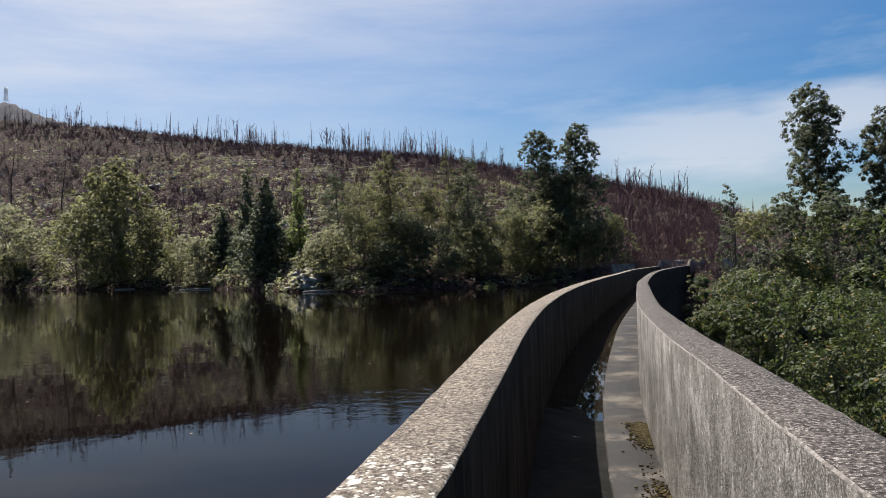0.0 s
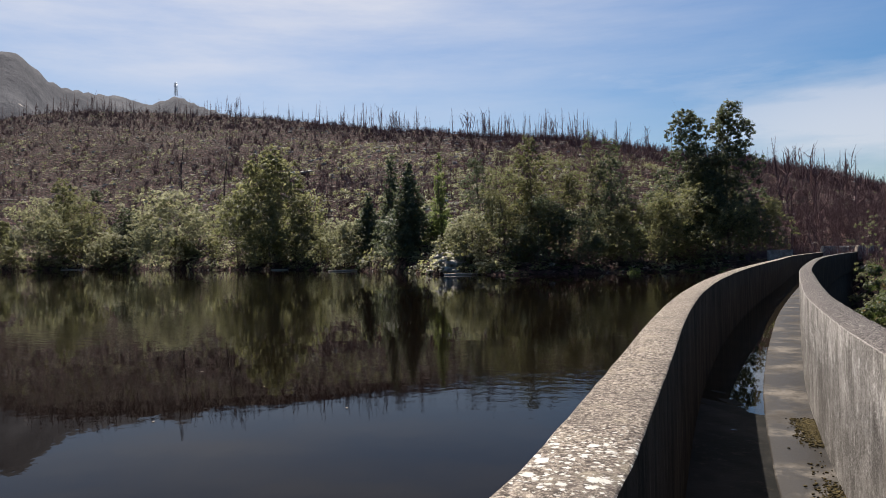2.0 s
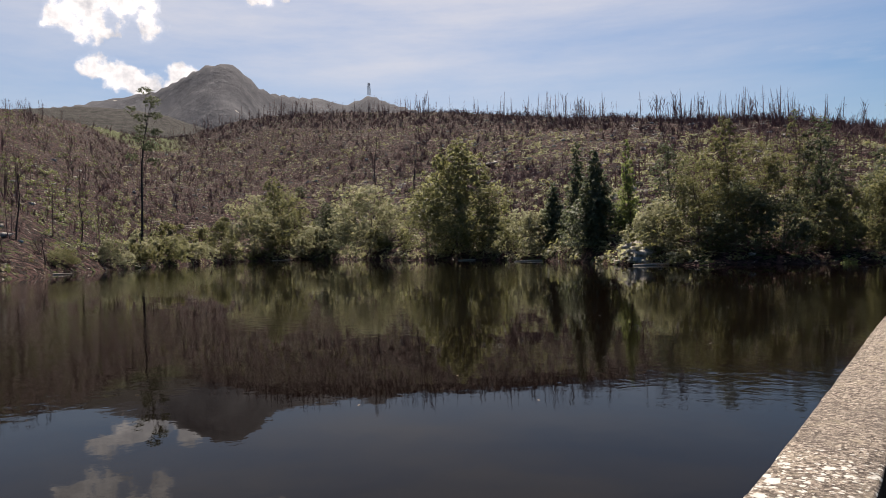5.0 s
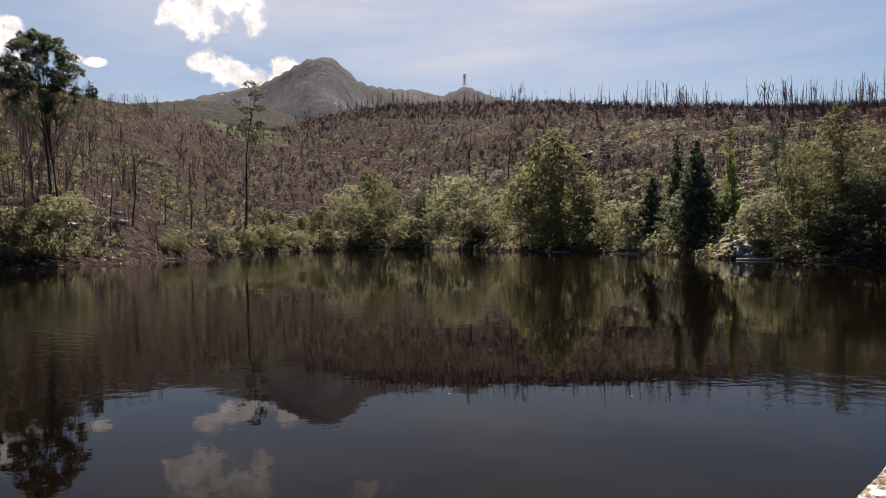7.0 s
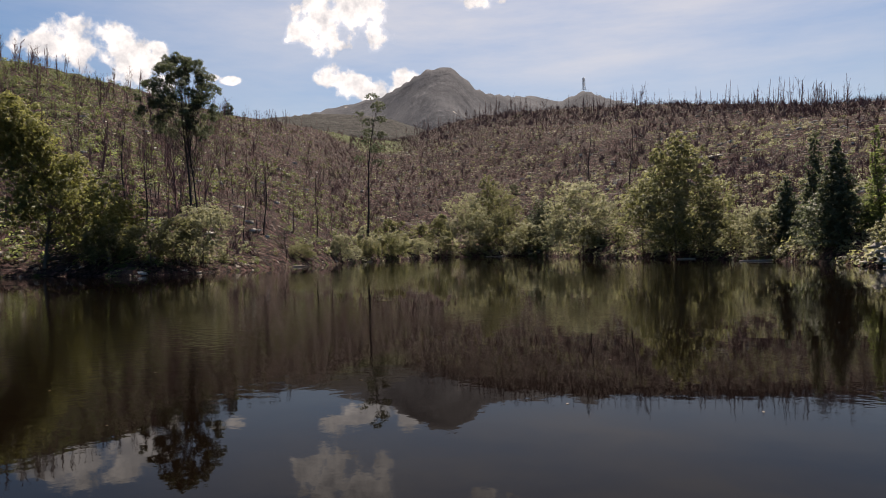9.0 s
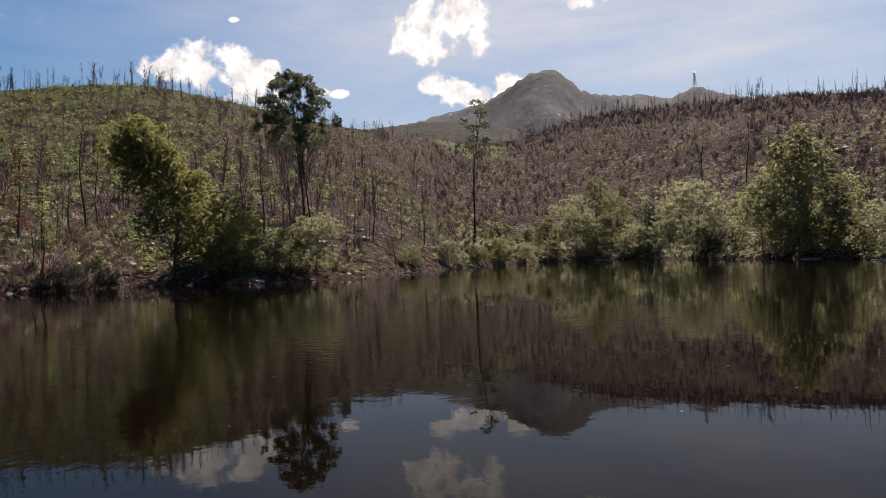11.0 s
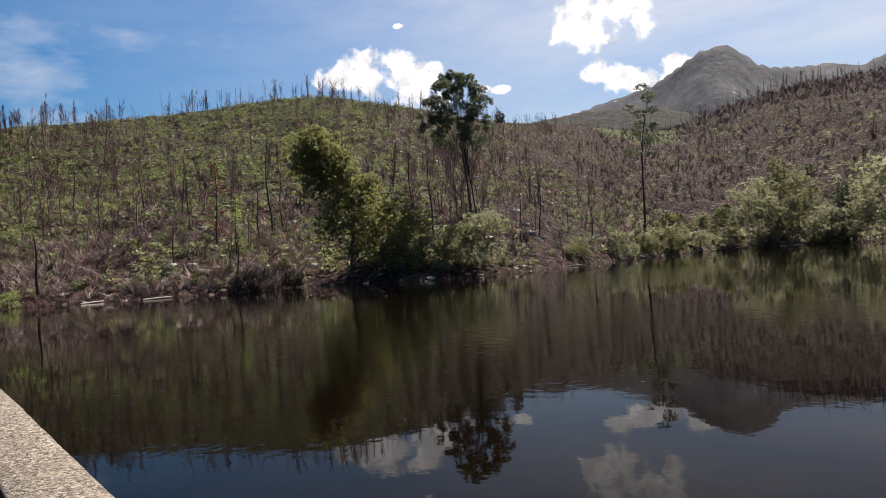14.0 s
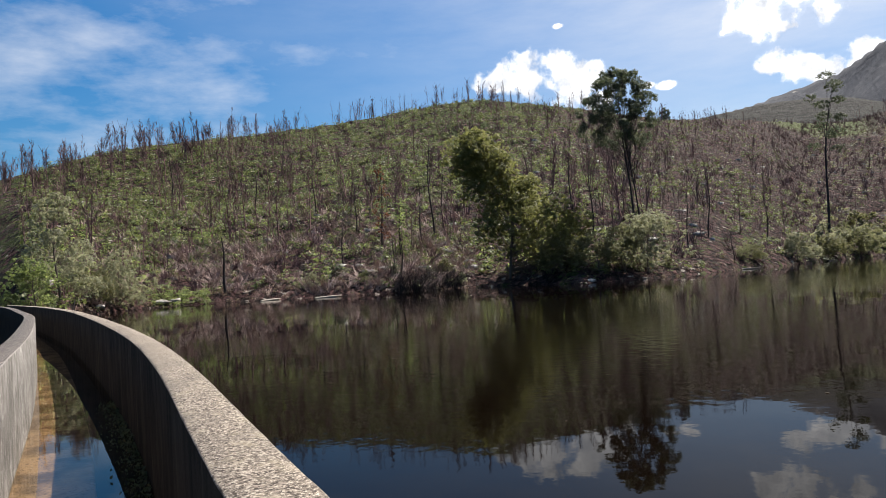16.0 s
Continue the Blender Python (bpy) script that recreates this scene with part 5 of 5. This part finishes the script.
p5, a5, s5 = hill_points(4000, 6, 60, 0.08, 1.0, g)
p5 = p5[patchy(p5, 14, -0.4, g, 1.0)]
p5n, _, _ = hill_points(4400, -22, 10, 0.02, 1.0, g)
stuff("brushwood", FINE_TWIGS, p5n, g.uniform(0.5, 1.7, len(p5n)), TWIG, "reddish brown dead brushwood near the end of the dam", "brushwood", g, 0.3)
stuff("brushwood", TWIGS, p5, g.uniform(0.9, 2.6, len(p5)), TWIG, "purplish brown dead brushwood on the burnt hill", "brushwood", g, 0.3)
p5b, _, _ = hill_points(2600, -24, 58, 0.80, 1.01, g, 0.7)
stuff("brushwood", TWIGS, p5b, g.uniform(0.9, 2.6, len(p5b)), TWIG, "dark dead brushwood along the ridge", "brushwood", g, 0.2)
p6, a6, s6 = hill_points(3300, 54, 124, 0.01, 1.0, g)
p6 = p6[patchy(p6, 8, -0.25, g, 2.0)]
stuff("brushwood", TWIGS, p6, g.uniform(0.5, 1.9, len(p6)), TWIG, "brown dead brushwood among regrowth", "brushwood", g, 0.3)
p7, a7, s7 = hill_points(19000, 58, 124, 0.0, 1.0, g)
keep = g.uniform(0, 1, len(p7)) < np.clip(greenness(p7[:, 0], p7[:, 1]) + 0.45 * wave(p7[:, 0], p7[:, 1], 9), 0.05, 1)
stuff("undergrowth", TUFTS, p7[keep], 0.7 + 1.9 * g.uniform(0, 1, keep.sum()) ** 2, LEAF["grass"], "low green ferns and grass on the slope", "undergrowth", g)
p8, a8, s8 = hill_points(13000, -10, 58, 0.0, 0.80, g, 1.5)
p8 = p8[patchy(p8, 12, -0.2, g, 5.0)]
half = len(p8) // 2
stuff("undergrowth", TUFTS, p8[:half], 0.8 + 1.8 * g.uniform(0, 1, half) ** 2, LEAF["olive"], "low shrubs scattered on the burnt hill", "undergrowth", g)
stuff("undergrowth", TUFTS, p8[half:], 0.7 + 1.7 * g.uniform(0, 1, len(p8) - half) ** 2, LEAF["silver"], "pale grey low shrubs scattered on the burnt hill", "undergrowth", g)
pd_, _, _ = hill_points(2300, 86, 123, 0.0, 0.15, g)
pd_ = pd_[patchy(pd_, 5, -0.1, g, 6.0)]
stuff("dry_branches", TWIGS, pd_, g.uniform(0.5, 1.5, len(pd_)), DRY, "pinkish brown dry branches littering the bank", "branches", g, 0.9)
p9, a9, s9 = hill_points(1100, -16, 124, -0.006, 0.03, g)
stuff("reeds", TUFTS, p9, g.uniform(0.3, 1.1, len(p9)), LEAF["straw"], "dry grass and litter along the waterline", "dry grass", g)
pm, _, _ = hill_points(420, 54, 64, 0.04, 0.30, g)
pm = pm[patchy(pm, 6, 0.0, g, 8.0)]
stuff("undergrowth", TUFTS, pm, g.uniform(0.8, 2.4, len(pm)), LEAF["grass"], "fresh green ferns at the head of the lake", "undergrowth", g)
pr_, _, _ = hill_points(26, -2.6, -1.5, -0.010, 0.0, g)
stuff("grass", TUFTS, pr_, g.uniform(0.5, 1.1, len(pr_)), LEAF["bright"], "light green tuft of reeds standing in the shallows", "reeds", g)
pk, _, _ = hill_points(70, 87.5, 93.5, -0.006, 0.012, g)
stuff("brushwood", FINE_TWIGS, pk, g.uniform(1.0, 2.4, len(pk)), CHARRED, "dark leafless brushwood hanging over the water", "brushwood", g, 0.5)
pl, _, _ = hill_points(1800, 84, 121, 0.12, 0.42, g)
pl = pl[patchy(pl, 7, 0.10, g, 9.0)]
stuff("dry_branches", TWIGS, pl, g.uniform(0.5, 1.4, len(pl)), DRY, "pinkish brown dry branches on the slope", "branches", g, 0.9)
pf, _, _ = hill_points(2600, 74, 123, 0.01, 0.50, g)
pf = pf[patchy(pf, 6, 0.05, g, 2.0)]
stuff("undergrowth", TUFTS, pf, 0.6 + 1.5 * g.uniform(0, 1, len(pf)) ** 2, LEAF["bright"], "fresh green ferns between dry branches on the bank", "undergrowth", g)
pg, _, _ = hill_points(160, 109.5, 114.5, -0.004, 0.03, g)
stuff("grass", TUFTS, pg, g.uniform(0.5, 1.2, len(pg)), LEAF["bright"], "fresh bright green grass at the waterline", "grass", g)

log_proto = tube([(-1, 0, 0), (0.1, 0.03, 0.03), (1, 0.02, 0)], [0.05, 0.042, 0.022], 4)
p10, a10, s10 = hill_points(2000, -10, 58, 0.05, 0.95, g)
stuff("fallen_logs", [log_proto], p10 + [0, 0, 0.3], g.uniform(0.5, 2.6, len(p10)), PALE_WOOD, "pale fallen logs lying on the slope", "logs", g, 0.3)


def chip(g):
    v, q = boxy(-1, 1, -0.7, 0.7, -0.4, 0.5)
    return v * g.uniform(0.6, 1.25, v.shape), q


CHIPS = [chip(g) for _ in range(8)]
p11, a11, s11 = hill_points(2600, 2, 56, 0.12, 0.92, g)
p11 = p11[patchy(p11, 14, -0.1, g, 4.0)]
p12, a12, s12 = hill_points(300, 56, 124, 0.0, 0.6, g)
ps = np.vstack([p11, p12])
stuff("stones", CHIPS, ps, 0.12 + 0.8 * g.uniform(0, 1, len(ps)) ** 2.2, ROCK, "pale stones scattered on the burnt slope", "stones", g)

# smaller shrubs that close the belt of green along the shore
fill_rng = np.random.default_rng(91)
for i in range(52):
    az = float(fill_rng.uniform(-12, 58)) if i < 40 else float(fill_rng.uniform(58, 122))
    dr = float(fill_rng.uniform(1, 14)) if i < 40 else float(fill_rng.uniform(0.5, 5))
    if i % 4 == 1 and i < 52:
        az, dr = 38 + 20 * float(fill_rng.uniform(0, 1)), float(fill_rng.uniform(10, 70))
    r = float(shore_r(np.array(az))) + dr
    h = float(fill_rng.uniform(2.5, 6.5)) if i < 40 else float(fill_rng.uniform(1.0, 2.6))
    kind = ("olive", "dark", "silver", "yellow", "olive")[i % 5]
    tree("shrub", {"olive": OLIVE, "dark": "dark green shrub at the edge of the lake", "silver": SILVER, "yellow": "yellow-green shrub on the lake shore"}[kind], "shrub", spot(az, r), h, h * float(fill_rng.uniform(0.8, 1.5)),
         "bush" if i % 3 else "open", kind, 700 + i, n=1500, leaf=None, group="trees and shrubs on the shore", turn=i * 0.7)

# ---- far end of the dam ----


def bevel_box(name, x0, x1, y0, y1, z0, z1, mat, bevel=0.03, rough=0.0):
    bm = bmesh.new()
    bmesh.ops.create_cube(bm, size=1.0)
    bmesh.ops.scale(bm, vec=(x1 - x0, y1 - y0, z1 - z0), verts=bm.verts)
    bmesh.ops.translate(bm, vec=((x0 + x1) / 2, (y0 + y1) / 2, (z0 + z1) / 2), verts=bm.verts)
    bmesh.ops.bevel(bm, geom=bm.edges[:], offset=bevel, segments=2, affect="EDGES")
    for vert in bm.verts:
        vert.co += Vector(rng.normal(0, 1, 3) * rough)
    me = bpy.data.meshes.new(name)
    bm.to_mesh(me)
    bm.free()
    me.materials.append(mat)
    return me


END_LAKE = curve([(13.3, 80.19), (14.77, 84.08), (17.1, 87.61), (20.48, 90.89)], 0.2)
END_VALLEY = curve([(15.63, 76.85), (17.06, 80.04), (19.14, 83.06), (22.42, 86.36)], 0.2)


def end_parapet(line, name, label):
    n, m = sideways(line), len(line)
    lift = 0.62 * np.clip(np.arange(m) / 4.0, 0, 1)
    v = np.zeros((m, 6, 3))
    for j, (o, z, up) in enumerate(((0.13, -1.0, 0), (0.13, TOP - 0.02, 1), (0.11, TOP, 1), (-0.11, TOP, 1), (-0.13, TOP - 0.02, 1), (-0.13, -1.0, 0))):
        v[:, j, :2], v[:, j, 2] = line + n * o, z + lift * up
    i, j = np.meshgrid(np.arange(m - 1), np.arange(5), indexing="ij")
    q = np.stack([i * 6 + j, (i + 1) * 6 + j, (i + 1) * 6 + j + 1, i * 6 + j + 1], -1).reshape(-1, 4)
    me = quad_mesh(name, v.reshape(-1, 3), q, [CONCRETE, CONCRETE_TOP], slots=np.isin(j.ravel(), (1, 2, 3)).astype(int))
    return tagged(new(name, me), label, "parapet wall", kind="structure")


end_parapet(END_LAKE, "wall_end_lake", "raised concrete parapet at the end of the dam")
end_parapet(END_VALLEY, "wall_end_valley", "raised concrete parapet at the end of the dam")
rail = thing("railing", (15.8, 81.7, 1.1), "grey steel railing across the end of the walkway", "railing")
for name, (v, q) in (("bar", tube([(-0.75, 0.55, 1.32), (0.55, -0.6, 1.32)], [0.03, 0.03], 6)), ("bar", tube([(-0.75, 0.55, 0.85), (0.55, -0.6, 0.85)], [0.03, 0.03], 6)),
                     ("post", tube([(-0.7, 0.5, 0.0), (-0.7, 0.5, 1.36)], [0.035, 0.035], 6)), ("post", tube([(0.5, -0.55, 0.0), (0.5, -0.55, 1.36)], [0.035, 0.035], 6))):
    part(name, quad_mesh(name, v, q, STEEL), rail)
bx, by, bz = spot(-13.9, 69.5)
block = new("concrete_block", bevel_box("concrete_block", -1.15, 1.15, -0.6, 0.6, -0.6, 2.2 - bz, CONCRETE, 0.04, 0.006))
block.matrix_basis = pose(bx, by, bz, 0, 0, -14)
tagged(block, "square grey concrete block on the bank beside the dam", "concrete block")

# ---- pylon on the far knoll ----


def pylon(at, h):
    root = thing("power_pylon", at, "distant steel lattice power pylon on a knoll", "pylon")
    half = lambda t: h * (0.105 - 0.045 * t)
    corner = lambda sx, sy, t: (sx * half(t), sy * half(t), h * t)
    for sx, sy in ((1, 1), (1, -1), (-1, 1), (-1, -1)):
        part("leg", quad_mesh("leg", *tube([corner(sx, sy, 0), corner(sx, sy, 1)], [0.55, 0.4], 4), STEEL), root)
    ts = np.linspace(0, 1, 8)
    for a, b in zip(ts[:-1], ts[1:]):
        bits = []
        for s1, s2 in (((1, 1), (1, -1)), ((1, -1), (-1, -1)), ((-1, -1), (-1, 1)), ((-1, 1), (1, 1))):
            bits += [tube([corner(*s1, a), corner(*s2, b)], [0.3, 0.3], 3), tube([corner(*s2, a), corner(*s1, b)], [0.3, 0.3], 3)]
        part("brace", quad_mesh("brace", *join(bits), STEEL), root)
    for t, w in ((0.72, 0.20), (0.86, 0.16), (0.98, 0.12)):
        part("crossarm", quad_mesh("crossarm", *join([tube([(-w * h, 0, t * h), (w * h, 0, t * h)], [0.4, 0.4], 4), tube([(-w * h, 0, t * h), (0, 0, t * h + 0.05 * h), (w * h, 0, t * h)], [0.3, 0.3, 0.3], 3)]), STEEL), root)
    return root


pr = 1880.0
pylon((*map(float, place(37.4, pr)), EYE + pr * 0.2475), 36.0)

# ---- snags and rocks on the banks ----


def snag(az, dr, h, seed, label, limbs=6, lean=0.05):
    g = np.random.default_rng(seed)
    at = spot(az, float(shore_r(np.array(float(az)))) + dr)
    root = thing("dead_tree", (at[0], at[1], at[2] - 0.1), label, "dead tree", "dead trees on the bank")
    root.rotation_euler = (0, 0, radians(float(bearing(az))))
    ts = np.linspace(0, 1, 7)
    path = np.stack([lean * h * ts + 0.02 * h * np.sin(ts * 6 + seed), 0.02 * h * np.cos(ts * 5 + seed), ts * h], -1)
    part("trunk", quad_mesh("trunk", *tube(path, (0.008 * h + 0.06 + (0.10 if limbs < 3 else 0.0)) * (1 - 0.75 * ts), 7), CHARRED, smooth=True), root)
    for i in range(limbs):
        t = g.uniform(0.35, 0.95)
        b = np.array([np.interp(t, ts, path[:, c]) for c in range(3)])
        a, ln = g.uniform(0, 6.28), h * g.uniform(0.12, 0.32) * (1.2 - t)
        m1 = b + np.array([math.cos(a), math.sin(a), 0.6]) * ln * 0.5
        e = b + np.array([math.cos(a), math.sin(a), g.uniform(0.8, 1.6)]) * ln
        bits = [tube([b, m1, e], [0.035, 0.022, 0.006], 4)]
        for _ in range(5):
            f = m1 * 0.4 + e * 0.6 + g.normal(0, 0.05, 3)
            bits.append(tube([f, f + np.array([g.normal(0, 0.2), g.normal(0, 0.2), g.uniform(0.1, 0.5)]) * ln * 0.6], [0.010, 0.003], 3))
        part("limb", quad_mesh("limb", *join(bits), CHARRED), root)
    return root


BARE = "charred bare dead tree on the bank"
for i, (az, dr, h, n, lean) in enumerate([(108.3, 2, 7.6, 2, -0.04), (92.6, 3, 6.5, 6, 0.0), (93.4, 4, 5.5, 5, 0.03), (63.7, 2, 4.6, 4, -0.06), (89.6, 22, 16, 12, 0.0), (88.6, 24, 11, 12, 0.02),
                                          (90.6, 20, 10, 10, -0.02), (105.4, 42, 10, 16, 0.03), (112.4, 55, 12, 16, 0.0), (96.6, 24, 8, 10, 0.03), (100.2, 40, 11, 12, 0.0), (98.0, 10, 6, 8, 0.05),
                                          (67.2, 12, 9, 9, 0.0), (65.5, 18, 10, 9, 0.03), (61.0, 14, 9, 8, -0.03), (75.2, 16, 12, 10, 0.02), (76.8, 26, 13, 10, 0.0), (37.0, 40, 22, 4, 0.0), (33.6, 45, 20, 4, 0.02)]):
    snag(az, dr, h, 500 + i, BARE, n, lean)


def stone(az, dr, size, seed, label="pale weathered boulder on the bank", flat=0.7):
    g = np.random.default_rng(seed)
    at = spot(az, max(2.0, float(shore_r(np.array(float(az)))) + dr))
    v, q = boulder(g)
    v = v * (1 + g.normal(0, 0.14, (len(v), 1)))
    ob = new("boulder", quad_mesh("boulder", v * [size, size, size * flat], q, ROCK, smooth=False))
    ob.matrix_basis = pose(at[0], at[1], at[2] + size * 0.15, 0, 0, seed * 40)
    return tagged(ob, label, "boulder", "boulders on the banks")


for i, (az, dr, size) in enumerate([(13.9, 1.2, 1.2), (13.6, 2.8, 1.4), (14.3, 6.0, 1.3), (14.3, 0.5, 1.1), (14.6, 1.6, 1.3), (14.2, 2.8, 1.4), (15.0, 1.0, 0.8), (14.5, 4.4, 1.5), (13.7, 0.5, 0.6), (15.9, 0.3, 0.6), (94.4, 7, 0.8), (95.6, 6, 0.9), (86.1, 5, 1.0), (86.4, 7.5, 0.9), (93.3, 4.0, 0.6), (113.6, 0.4, 1.0), (112.6, 0.5, 0.8),
                                    (118.5, 0.5, 0.8), (75.6, 0.3, 0.8), (27.0, 96, 1.6), (26.4, 98, 1.3), (27.8, 94, 1.2), (25.4, 92, 1.0), (5.2, 1.0, 0.5), (96.6, 9, 0.7), (98.5, 6, 0.6), (103, 16, 0.45), (70.2, 18, 1.0), (66.4, 20, 1.2)]):
    stone(az, dr, size, 600 + i)

# long drift logs at the foot of the bank
for i, (az, ln, turn) in enumerate([(22.5, 9, 10), (45, 8, -8), (12.8, 5, 0), (28.5, 6, 5), (56.6, 4, 60), (63, 5, 30), (71, 3.5, 80), (104, 6, 50), (98.5, 7, 35)]):
    at = spot(az, float(shore_r(np.array(float(az)))) - 0.6)
    v, q = tube([(-ln / 2, 0, 0), (-ln / 6, 0.15, 0.05), (ln / 5, -0.1, 0.08), (ln / 2, 0.1, 0.02)], [0.13, 0.12, 0.1, 0.05], 7)
    ob = new("drift_log", quad_mesh("drift_log", v, q, PALE_WOOD, smooth=True))
    ob.matrix_basis = pose(at[0], at[1], 0.04, 0, 0, float(bearing(az)) + turn)
    tagged(ob, "pale drift log lying along the waterline", "log", "drift logs")

# ---- moss and dirt along the walkway ----
g = np.random.default_rng(33)
pieces = []
sel = np.where((VA[:, 1] > 4.5) & (VA[:, 1] < 7.6))[0]
n = 5200
i = g.choice(sel, n)
dense = wave(VA[i, 0] + 40, VA[i, 1] + 40, 0.5, 1.0) + g.normal(0, 0.3, n) > -0.05
i = i[dense]
inward = 0.135 + np.abs(g.normal(0, 0.075, len(i)))
c = np.column_stack([VA[i] + sideways(VA)[i] * inward[:, None] + g.normal(0, 0.05, (len(i), 2)) * [0.4, 1.0], np.full(len(i), FLOOR + 0.012)])
clod = boulder(g)
tagged(new("moss", quad_mesh("moss", *scatter(clod, c, g.uniform(0, 6.28, len(c)), g.uniform(0.004, 0.013, len(c))), MOSS)), "brown moss and dirt at the foot of the parapet", "moss", kind="stuff")
# weed trailing down the algae-covered side of the lake wall and growing out of the water
i = g.choice(np.where((LA[:, 0] < -1.6) & (LA[:, 0] > -12))[0], 1500)
d = np.abs(g.normal(0, 0.10, len(i)))
c = np.column_stack([LA[i] - sideways(LA)[i] * (0.14 + d)[:, None], CHANNEL + np.abs(g.normal(0, 0.03, len(i)))])
tagged(new("water_weed", quad_mesh("water_weed", *leaves(c, 0.035, g, 0.6, 0.8), LEAF["dark"])), "dark green weed in the channel water along the wall", "water weed", kind="stuff")
# leaves and twigs afloat on the lake
c = []
for az, r in ((20.5, 14), (9, 16), (13, 11), (24, 10), (31, 12), (4, 26), (6, 20), (40, 10), (47, 11), (58, 12), (66, 11), (75, 14), (83, 13), (92, 12), (36, 14), (52, 18), (18, 22), (70, 22), (88, 24), (79, 10)):
    c.append((*map(float, place(az, r)), 0.012))
v, q = leaves(np.array(c), 0.10, g, 0.5, 0.0)
v[:, 2] = 0.006 + (v[:, 2] - 0.012) * 0.12
tagged(new("floating_leaves", quad_mesh("floating_leaves", v, q, LEAF["straw"])), "pale leaves floating on the dark water", "leaves", kind="stuff")
